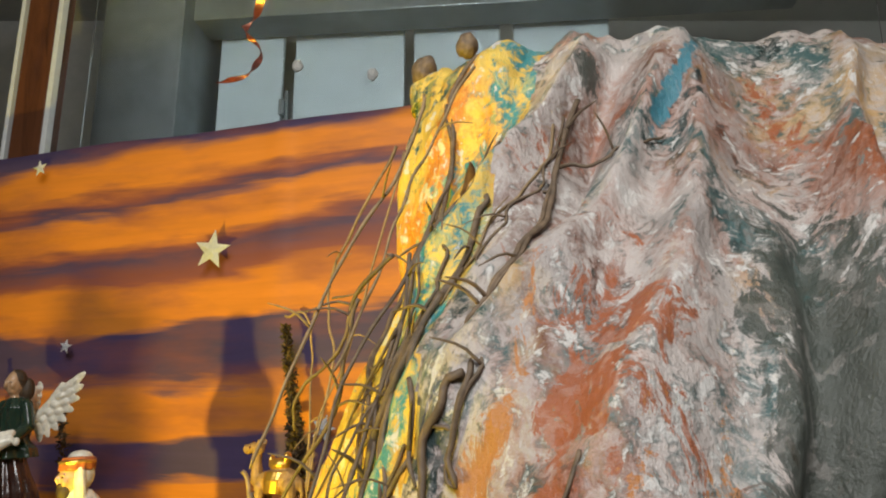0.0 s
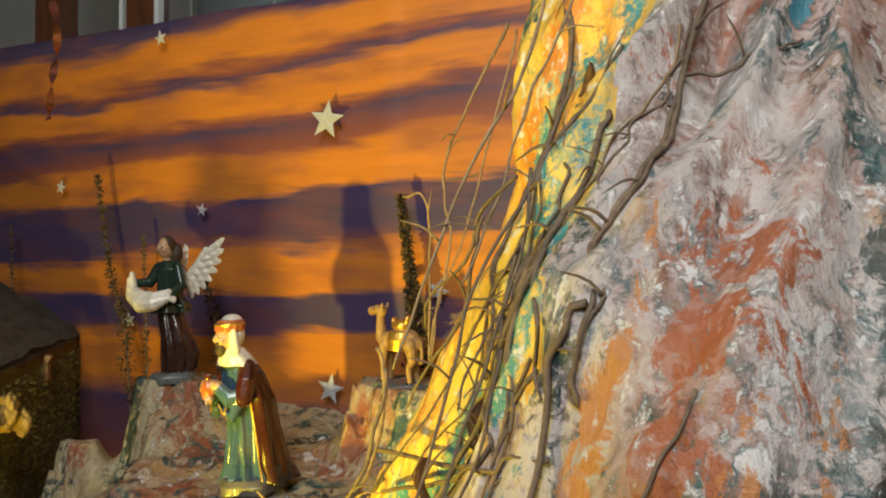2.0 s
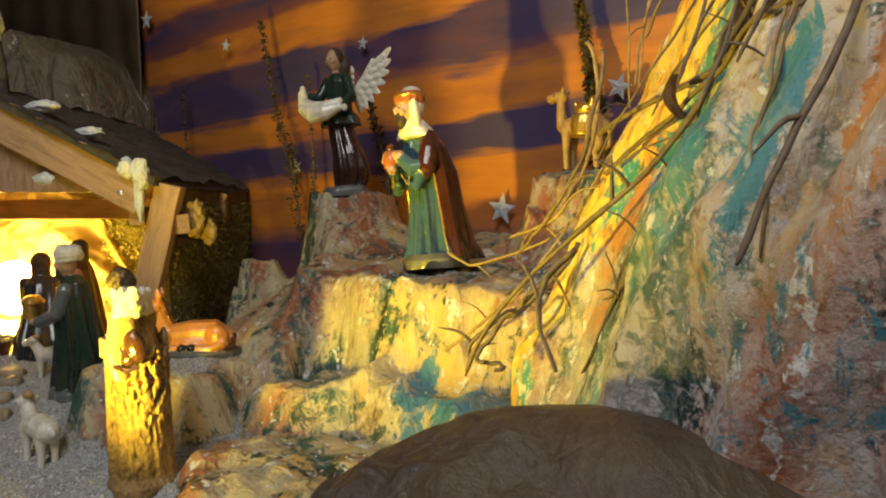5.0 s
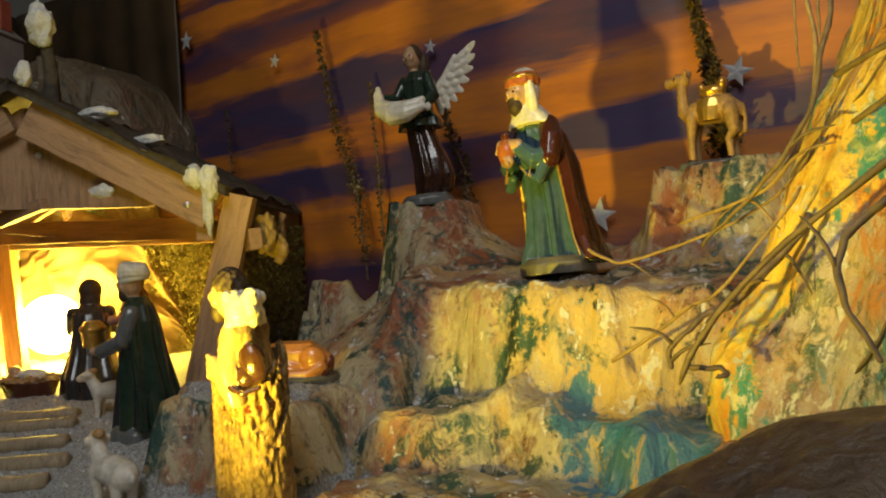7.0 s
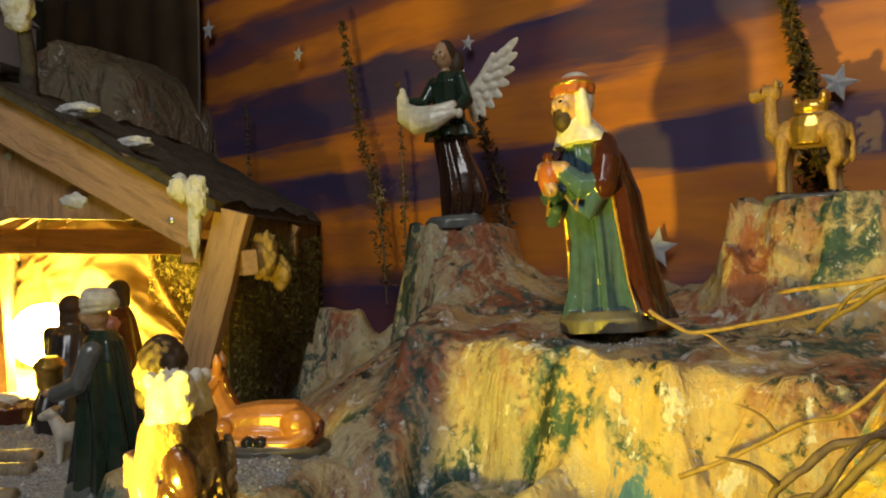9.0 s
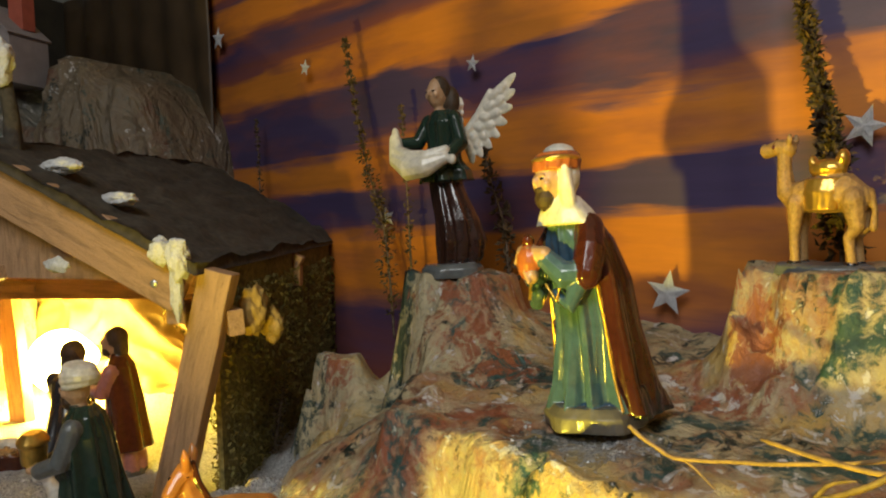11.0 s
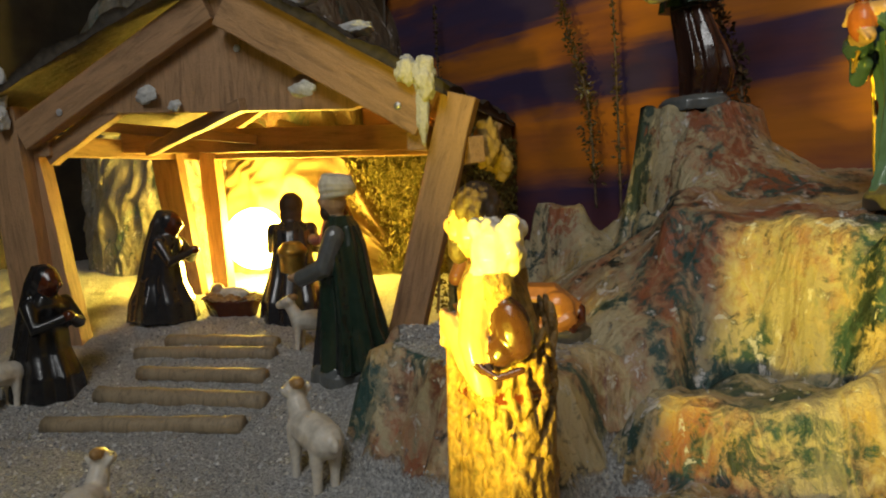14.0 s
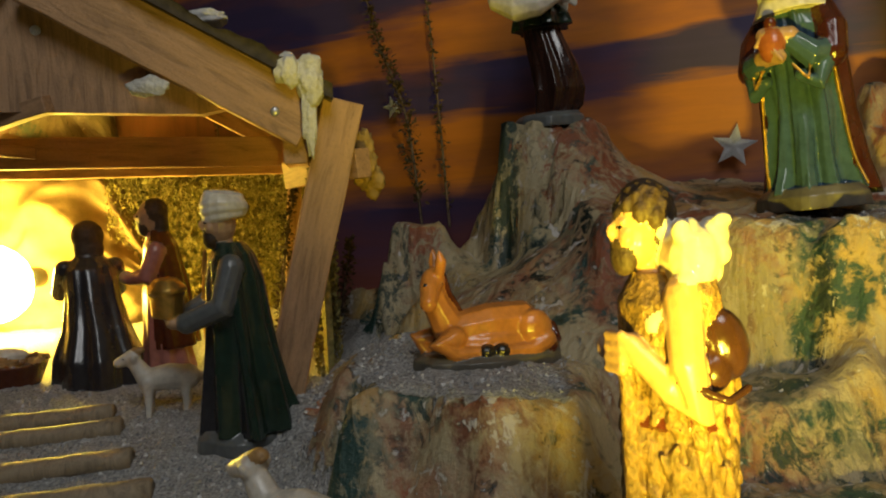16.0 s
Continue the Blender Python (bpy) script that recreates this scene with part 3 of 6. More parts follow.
def plank(name, a, b, wide, thick, parent=stable, mat=M_WOOD, spin=0.0, cut=0.0):
    """A sawn board from a to b, in the stable's own axes; wide lies in the gable's plane."""
    a, b = Vector(a), Vector(b)
    d = (b - a).normalized()
    side = Vector((0, 1, 0))
    x = side.cross(d).normalized()
    y = d.cross(x)
    m = Matrix((x, y, d)).transposed().to_4x4()
    m.translation = (a + b) / 2
    bm = bmesh.new()
    n = 9
    length = (b - a).length
    ring = []
    for i in range(n):
        s = -length / 2 + length * i / (n - 1)
        row = []
        for sx, sy in ((-1, -1), (1, -1), (1, 1), (-1, 1)):
            jx = 0.0012 * noise.noise((s * 40 + a.x * 9, sx * 3.0, sy * 5.0 + a.z))
            row.append(bm.verts.new((sx * wide / 2 + jx, sy * thick / 2 + jx * 0.6, s + cut * sx * wide / 2 * (1 if i in (0, n - 1) else 0))))
        ring.append(row)
    for r0, r1 in zip(ring, ring[1:]):
        for k in range(4):
            bm.faces.new((r0[k], r0[(k + 1) % 4], r1[(k + 1) % 4], r1[k]))
    bm.faces.new(ring[0][::-1])
    bm.faces.new(ring[-1])
    bmesh.ops.bevel(bm, geom=[e for e in bm.edges], offset=0.0008, segments=1, affect="EDGES")
    ob = part(name, bm, mat, parent, smooth=False)
    ob.matrix_local = LOW @ m if parent is stable else m
    return ob


plank("post", (0.172, 0, 0.885), (0.243, 0, 1.158), 0.034, 0.022)
plank("post", (-0.262, 0.0, 0.885), (-0.292, 0.0, 1.168), 0.046, 0.022)
plank("post", (-0.232, 0.018, 0.885), (-0.276, 0.018, 1.135), 0.030, 0.020)
plank("post", (0.19, 0.30, 0.885), (0.21, 0.30, 1.13), 0.026, 0.022)
plank("post", (-0.20, 0.30, 0.885), (-0.215, 0.30, 1.13), 0.026, 0.022)
plank("post", (-0.225, 0.255, 0.885), (-0.245, 0.235, 1.12), 0.042, 0.018)
plank("rafter", (0.004, -0.014, 1.262), (0.214, -0.014, 1.142), 0.052, 0.016)
plank("rafter", (-0.022, -0.005, 1.262), (-0.262, -0.005, 1.136), 0.034, 0.016)
plank("rafter", (0.0, 0.30, 1.262), (0.23, 0.30, 1.13), 0.040, 0.016)
plank("rafter", (-0.015, 0.30, 1.262), (-0.255, 0.30, 1.13), 0.040, 0.016)
plank("beam", (-0.245, 0.30, 1.128), (0.235, 0.30, 1.122), 0.028, 0.016)
plank("beam", (-0.235, 0.13, 1.134), (0.20, 0.14, 1.126), 0.030, 0.016)
plank("purlin", (0.20, -0.01, 1.118), (0.215, 0.31, 1.118), 0.024, 0.020)
plank("purlin", (-0.245, 0.0, 1.125), (-0.235, 0.31, 1.125), 0.024, 0.020)
plank("brace", (-0.245, 0.012, 1.112), (-0.150, 0.012, 1.166), 0.020, 0.014)
plank("brace", (-0.17, 0.09, 1.12), (0.01, -0.0, 1.160), 0.014, 0.012)
plank("brace", (-0.22, 0.02, 1.150), (-0.04, 0.12, 1.130), 0.012, 0.012)
plank("brace", (0.195, 0.10, 1.10), (0.258, 0.0, 1.105), 0.026, 0.016)
bm = bmesh.new()
tube(bm, smooth_path([(0.010, 0.03, 0.375), (0.012, 0.026, 0.42), (0.008, 0.022, 0.465)], 8), [0.010, 0.009, 0.0085, 0.008, 0.008, 0.0075, 0.007, 0.006], 8, 0, 0.2, 3.0)
part("ridge_stick", bm, M_ROOF, stable, "dark upright stick on the ridge")
# gable board with a sawn lower edge
bm = bmesh.new()
outline = [(-0.205, 1.158), (-0.145, 1.158), (0.125, 1.150), (0.165, 1.158), (0.010, 1.272), (-0.014, 1.276)]
for y in (0.004, 0.020):
    for x, z in outline:
        bm.verts.new((x, y, z - 0.905))
bm.verts.ensure_lookup_table()
n = len(outline)
bm.faces.new([bm.verts[i] for i in range(n)])
bm.faces.new([bm.verts[n + i] for i in range(n)][::-1])
for i in range(n):
    bm.faces.new((bm.verts[(i + 1) % n], bm.verts[i], bm.verts[n + i], bm.verts[n + (i + 1) % n]))
bmesh.ops.recalc_face_normals(bm, faces=bm.faces)
part("gable_board", bm, M_WOOD, stable, smooth=False)
# board added across the back to keep the bulb's light off the backdrop
bm = bmesh.new()
outline = [(-0.300, 0.89), (0.235, 0.89), (0.215, 1.160), (-0.008, 1.284), (-0.310, 1.160)]
rows = [[bm.verts.new((x, y, z - 0.905)) for x, z in outline] for y in (0.545, 0.555)]
bm.faces.new(rows[0])
bm.faces.new(rows[1][::-1])
for i in range(5):
    bm.faces.new((rows[0][(i + 1) % 5], rows[0][i], rows[1][i], rows[1][(i + 1) % 5]))
part("bulb_block_board", bm, M_BROWNWOOD, stable, "dark board added to block the bulb light", smooth=False)
# bark roof: two uneven slabs
for sign, end in ((1, (0.232, 1.154)), (-1, (-0.335, 1.150))):
    nu, nv = 60, 60
    top, low = [], []
    for j in range(nv):
        for i in range(nu):
            u, v = i / (nu - 1), j / (nv - 1)
            x = -0.008 + (end[0] + 0.008) * u
            z = 1.287 + (end[1] - 1.287) * u - 0.905
            y = -0.035 + 0.60 * v + 0.007 * noise.noise((x * 26, v, 1.0))
            h = 0.008 * fbm(x * 32, y * 13, sign * 3.0, 5)
            top.append((x, y, z + 0.013 + h))
            low.append((x, y + 0.001, z + 0.002))
    k = len(top)
    fs = grid_faces(nu, nv)
    fs = fs + [tuple(k + q for q in f[::-1]) for f in fs]
    rim = [i for i in range(nu)] + [nu * (j + 1) - 1 for j in range(1, nv)] + [k - 1 - i for i in range(1, nu)] + [nu * j for j in range(nv - 2, 0, -1)]
    fs += [(rim[i], rim[(i + 1) % len(rim)], k + rim[(i + 1) % len(rim)], k + rim[i]) for i in range(len(rim))]
    tagged(mesh_object("roof", top + low, fs, M_ROOF, stable), "dark rough bark roof slab")
for x, z in ((0.004, 1.218), (-0.205, 1.160), (0.185, 1.148)):
    bm = bmesh.new()
    bmesh.ops.create_uvsphere(bm, u_segments=8, v_segments=5, radius=0.0042, matrix=pose(x, -0.022 if x > 0.1 else (0.003 if x > 0 else -0.014), z - 0.905) @ Matrix.Diagonal((1, 0.4, 1, 1)))
    part("nail", bm, plain("nail_steel", (0.5, 0.5, 0.5), 0.4, 0.8) if x > 0.1 else M_SILVER, stable)


def lump(name, at, size, mat, seed, label, category, rough=0.45, freq=3.0, group=""):
    """An uneven tuft or stone."""
    bm = bmesh.new()
    bmesh.ops.create_icosphere(bm, subdivisions=4, radius=1.0)
    for v in bm.verts:
        p = v.co.copy()
        v.co *= 1 + rough * fbm(p.x * freq * 0.5 + seed, p.y * freq * 0.5, p.z * freq * 0.5, 4)
        v.co = Vector((v.co.x * size[0], v.co.y * size[1], v.co.z * size[2]))
    ob = part(name, bm, mat)
    ob.matrix_world = pose(*at)
    return tagged(ob, label, category, group)


def on_stable(x, y, z):
    return tuple(S @ Vector((x, y, z)))


for i, (p, s) in enumerate([((0.215, -0.030, 1.172), (0.012, 0.010, 0.020)), ((0.197, -0.030, 1.18), (0.010, 0.010, 0.013)), ((0.212, -0.030, 1.140), (0.006, 0.006, 0.026)), ((0.09, -0.028, 1.168), (0.016, 0.004, 0.008)),
                            ((-0.105, -0.001, 1.175), (0.017, 0.004, 0.010)), ((-0.07, -0.001, 1.162), (0.009, 0.004, 0.006)), ((-0.28, -0.02, 1.188), (0.014, 0.012, 0.022)), ((-0.275, -0.022, 1.155), (0.008, 0.008, 0.014)),
                            ((0.006, 0.02, 1.378), (0.018, 0.014, 0.026)), ((0.012, -0.035, 1.305), (0.010, 0.008, 0.014)), ((0.07, 0.02, 1.268), (0.026, 0.014, 0.008)), ((0.13, 0.02, 1.232), (0.022, 0.014, 0.008))]):
    lump("cotton_tuft", on_stable(*p), s, M_WOOL, i * 3.7, "wispy tuft of white cotton wool snow on the stable", "cotton wool", 0.32, 3.0, "cotton tufts on the stable")
lump("foam_blob", on_stable(0.262, 0.040, 1.112), (0.012, 0.014, 0.026), M_FOAM, 31.0, "yellowed blob of builders foam behind the stable post", "foam", 0.35, 4.0)
lump("foam_blob", on_stable(0.272, 0.065, 1.092), (0.012, 0.012, 0.016), M_FOAM, 37.0, "yellowed blob of builders foam behind the stable post", "foam")

# bulb at the back of the stable
m, nt, b = material("lit_bulb", 0.3)
b.inputs["Base Color"].default_value = (0.9, 0.8, 0.5, 1)
b.inputs["Emission Color"].default_value = (1.0, 0.70, 0.09, 1)
b.inputs["Emission Strength"].default_value = BULB
M_BULB = m
bulb = new("light_bulb")
bulb.location = (-1.262, 1.005, 0.985)
tagged(bulb, "glowing warm yellow light bulb at the back of the stable", "lamp")
bm = bmesh.new()
# Radius larger than the bulb's own, so the shape takes in its glare.
bmesh.ops.create_uvsphere(bm, u_segments=24, v_segments=16, radius=0.050)
for v in bm.verts:
    if v.co.y > 0.01:
        v.co.x *= 1 - (v.co.y - 0.01) * 16
        v.co.z *= 1 - (v.co.y - 0.01) * 16
        v.co.y *= 1.35
part("glass_bulb", bm, M_BULB, bulb)
bm = bmesh.new()
tube(bm, [(0, 0.052, 0), (0, 0.085, 0), (0, 0.09, 0.004)], [0.013, 0.015, 0.009], 14)
part("socket", bm, plain("black_socket", (0.02, 0.02, 0.02), 0.5), bulb)
bm = bmesh.new()
tube(bm, smooth_path([(0, 0.088, 0.004), (0.01, 0.10, 0.0), (0.03, 0.12, -0.04), (0.06, 0.16, -0.08)], 14), 0.003, 6)
part("cable", bm, plain("black_cable", (0.02, 0.02, 0.02), 0.5), bulb)


# crumpled rock wall behind the stable and a moss mat
def crumpled_rock(name, x0, x1, y0, top, seed, label, mat=None):
    nu, nv = 90, 60
    pts = []
    for j in range(nv):
        for i in range(nu):
            u, v = i / (nu - 1), j / (nv - 1)
            crest = top * (0.80 + 0.20 * math.sin(math.pi * min(1, max(0, u))) ** 0.5) + 0.035 * noise.noise((u * 4 + seed, 0, 0))
            x = x0 + (x1 - x0) * u + 0.015 * noise.noise((u * 5, v * 5, seed))
            z = 0.88 + (crest - 0.88) * min(1, v * 1.15)
            bulge = math.sin(math.pi * u) ** 0.7
            y = y0 + 0.10 - 0.11 * bulge * math.cos(max(0.0, v - 0.55) * 3.2) + (0.22 * max(0, v - 0.85) / 0.15)
            f = 1 - 2 * abs(noise.noise((u * 7 + v * 2 + seed, v * 4, seed)))
            g = 1 - 2 * abs(noise.noise((u * 15 - v * 6 + seed, v * 9, seed + 4)))
            pts.append((x, y - 0.018 * f - 0.009 * g, z + 0.008 * f))
    return tagged(mesh_object(name, pts, grid_faces(nu, nv), mat or M_RIDGE), label, "rock")


M_PAPER = rock_paint("brown_paper", 14.0, (0.17, 0.13, 0.085), (0.13, 0.06, 0.035), (0.07, 0.09, 0.07), (0.20, 0.15, 0.08), (0.55, 0.58, 0.58, 0.68), flow=0.6)
crumpled_rock("crumpled_rock", -1.575, -1.205, 1.13, 1.50, 2.0, "large crumpled brown wrapping paper rock behind the stable roof", M_PAPER)
crumpled_rock("crumpled_rock", -1.84, -1.42, 1.00, 1.47, 9.0, "crumpled grey green paper rock beside the stable")
crumpled_rock("rock_wall", -1.62, -1.12, 1.10, 1.19, 5.0, "crumpled brown paper rock wall inside the stable", plain("dark_paper", (0.20, 0.13, 0.06), 0.8, vary=0.4, scale=30, relief=0.003))
M_MOSS = plain("dry_moss", (0.20, 0.17, 0.05), 0.9, vary=0.6, scale=160, relief=0.006)
rnd = random.Random(4)
bm = bmesh.new()
for _ in range(14000):
    u, w = rnd.random(), rnd.random()
    p = S @ Vector((-0.06 + 0.28 * u, 0.475 + 0.02 * rnd.random() - 0.05 * (u - 0.5) ** 2, 0.90 + 0.235 * w))
    r = 0.0013 + 0.0016 * rnd.random()
    q = Euler((rnd.random() * 6, rnd.random() * 6, rnd.random() * 6)).to_matrix()
    vs = [bm.verts.new(p + q @ Vector(c) * r) for c in ((1.6, 0, 0), (0, 0.7, 0.1), (-1.2, 0, 0.4), (0, -0.7, 0))]
    bm.faces.new(vs)
for _ in range(9000):
    p = S @ Vector((0.222 + 0.006 * rnd.choice((-1, 1)) * (1 + rnd.random()), 0.03 + 0.48 * rnd.random(), 0.895 + 0.24 * rnd.random()))
    r = 0.0013 + 0.0018 * rnd.random()
    q = Euler((rnd.random() * 6, rnd.random() * 6, rnd.random() * 6)).to_matrix()
    bm.faces.new([bm.verts.new(p + q @ Vector(c) * r) for c in ((1.6, 0, 0), (0, 0.7, 0.1), (-1.2, 0, 0.4), (0, -0.7, 0))])
tagged(part("moss_mat", bm, M_MOSS, smooth=False), "dry yellow green moss mat hung behind the stable figures", "moss", kind="stuff")
# Backing of the moss, set to close the gap for the bulb's light.
bm = bmesh.new()
box(bm, (0.29, 0.006, 0.25), S @ pose(0.08, 0.508, 1.015))
tagged(part("moss_shield", bm, M_MOSS, smooth=False), "thin brown board behind the moss mat", "board")

# Added side board: keeps the bulb from lighting the backdrop.
bm = bmesh.new()
box(bm, (0.006, 0.52, 0.268), S @ pose(0.222, 0.290, 1.025))
tagged(part("moss_shield", bm, M_MOSS, smooth=False), "thin brown board added at the stable side to block the bulb", "board")

# ---- small card house on the rocks ----
def card_house(x, y, z, rz):
    house = new("card_house")
    house.matrix_world = pose(x, y, z, 0, 0, rz)
    card, red, dark = plain("mauve_card", (0.30, 0.26, 0.26), 0.8, vary=0.15, scale=40), plain("red_card", (0.42, 0.10, 0.06), 0.7, vary=0.2, scale=40), plain("dark_opening", (0.02, 0.012, 0.01), 0.9)
    bm = bmesh.new()
    w, h, top, deep = 0.066, 0.085, 0.145, 0.09
    out = [(-w, 0), (w, 0), (w, h), (0, top), (-w, h)]
    v = [[bm.verts.new((px, yy, pz)) for px, pz in out] for yy in (-deep / 2, deep / 2)]
    bm.faces.new(v[0])
    bm.faces.new(v[1][::-1])
    for i in range(5):
        bm.faces.new((v[0][(i + 1) % 5], v[0][i], v[1][i], v[1][(i + 1) % 5]))
    part("wall", bm, card, house, smooth=False)
    for sx in (-1, 1):
        bm = bmesh.new()
        ang = math.degrees(math.atan2(top - h, w))
        box(bm, (0.094, deep + 0.012, 0.004), pose(sx * (w / 2 + 0.002), 0, (h + top) / 2 + 0.003, 0, sx * ang, 0), 0.001)
        part("roof", bm, card, house, smooth=False)
    bm = bmesh.new()
    box(bm, (0.030, 0.030, 0.06), pose(0.044, 0.01, 0.132), 0.001)
    part("chimney", bm, red, house, "red card chimney", smooth=False)
    bm = bmesh.new()
    box(bm, (0.022, 0.004, 0.045), pose(0.012, -deep / 2 - 0.002, 0.0225), 0.001)
    part("door", bm, red, house, "red card door", smooth=False)
    bm = bmesh.new()
    bmesh.ops.create_cone(bm, cap_ends=True, segments=20, radius1=0.011, radius2=0.011, depth=0.004, matrix=pose(0, -deep / 2 - 0.002, 0.095, 90))
    part("window", bm, dark, house, "round dark opening", smooth=False)
    tagged(house, "small grey mauve card house with a red chimney", "model house")


card_house(-1.545, 1.12, 1.455, 12)

# ---- steps of split sticks ----
for i, (a, b2, r) in enumerate([((-1.058, 0.686), (-0.922, 0.719), 0.008), ((-1.062, 0.65), (-0.9, 0.694), 0.0085), ((-1.008, 0.617), (-0.866, 0.65), 0.008), ((-1.012, 0.574), (-0.835, 0.621), 0.0095), ((-1.005, 0.519), (-0.822, 0.584), 0.0085)]):
    bm = bmesh.new()
    pts = [Vector((*a, height(*a) + 0.003)).lerp(Vector((*b2, height(*b2) + 0.003)), k / 9) + Vector((0, 0, 0.0015 * noise.noise((k * 0.9, i * 5.0, 0)))) for k in range(10)]
    tube(bm, pts, [r * (1 + 0.15 * noise.noise((k, i * 3.0, 1.0))) for k in range(10)], 10, 0, 0.2, i)
    tagged(part("step_stick", bm, M_STICK), "weathered split stick laid in the gravel as a step", "step", "steps to the stable")

# gravel grains on the sand and the bank
rnd = random.Random(11)
vs, fs = [], []
while len(vs) < 4 * 16000:
    x, y = rnd.uniform(-1.15, -0.30), rnd.uniform(0.36, 0.80)
    i, j = int((x - gx[0]) / STEP), int((y - gy[0]) / STEP)
    if rnd.random() > SAND[j, i] ** 2:
        continue
    p = Vector((x, y, height(x, y)))
    r = 0.0009 + 0.0014 * rnd.random() ** 3
    q = Euler((rnd.random() * 6, rnd.random() * 6, rnd.random() * 6)).to_matrix()
    k = len(vs)
    vs += [tuple(p + q @ Vector(c) * r) for c in ((1, 0, -0.6), (-0.6, 0.9, -0.5), (-0.6, -0.9, -0.5), (0, 0.1, 0.9))]
    fs += [(k, k + 1, k + 3), (k + 1, k + 2, k + 3), (k + 2, k, k + 3), (k, k + 2, k + 1)]
m, nt, b = material("gravel_grain", 0.7)
geo = nt.nodes.new("ShaderNodeNewGeometry")
nt.links.new(ramp(nt, geo.outputs["Random Per Island"], [(0.0, (0.18, 0.18, 0.19)), (0.6, (0.42, 0.42, 0.41)), (1.0, (0.75, 0.75, 0.73))]), b.inputs["Base Color"])
tagged(mesh_object("gravel", vs, fs, m, smooth=False), "loose grey gravel grains scattered over sand and ledges", "gravel", kind="stuff")

# ---- figurines ----


def glaze(name, color, rough=0.28, metal=0.0, vary=0.22):
    return plain(name, color, rough, metal, vary, 160, 0.0006, 0.35 if not metal else 0.0)


SKIN, HAIR, WHITE, GOLD = glaze("skin_glaze", (0.42, 0.255, 0.14), 0.4), plain("dark_hair_glaze", (0.045, 0.026, 0.012), 0.6, vary=0.4, scale=300, relief=0.002), glaze("cream_glaze", (0.66, 0.62, 0.52), 0.4), glaze("gold_paint", (0.70, 0.43, 0.10), 0.3, 0.85)
TEALC, MAROON, DKGREEN, DKBROWN = glaze("teal_glaze", (0.045, 0.090, 0.135), 0.16), glaze("maroon_glaze", (0.050, 0.012, 0.007), 0.2), glaze("bottle_green_glaze", (0.014, 0.032, 0.022), 0.2), glaze("dark_brown_glaze", (0.035, 0.014, 0.01), 0.2)
BROWNC, FUR, PINK, BASE = glaze("leather_glaze", (0.085, 0.019, 0.006), 0.2), plain("fur_glaze", (0.21, 0.125, 0.04), 0.42, vary=0.7, scale=260, relief=0.005), glaze("rose_glaze", (0.36, 0.14, 0.11), 0.35), glaze("stone_base_glaze", (0.10, 0.09, 0.07), 0.5)
TAN, DONKEY, GREYC, BLACK = plain("camel_glaze", (0.34, 0.20, 0.075), 0.5, vary=0.35, scale=300, relief=0.002), glaze("donkey_glaze", (0.48, 0.185, 0.04), 0.3), glaze("slate_glaze", (0.11, 0.12, 0.12), 0.3), glaze("black_glaze", (0.012, 0.012, 0.014), 0.25)
WOOLC, RUSTC, ROBE = glaze("wool_glaze", (0.62, 0.58, 0.50), 0.55), glaze("turban_glaze", (0.34, 0.10, 0.03), 0.3), glaze("black_robe_glaze", (0.022, 0.022, 0.026), 0.25)


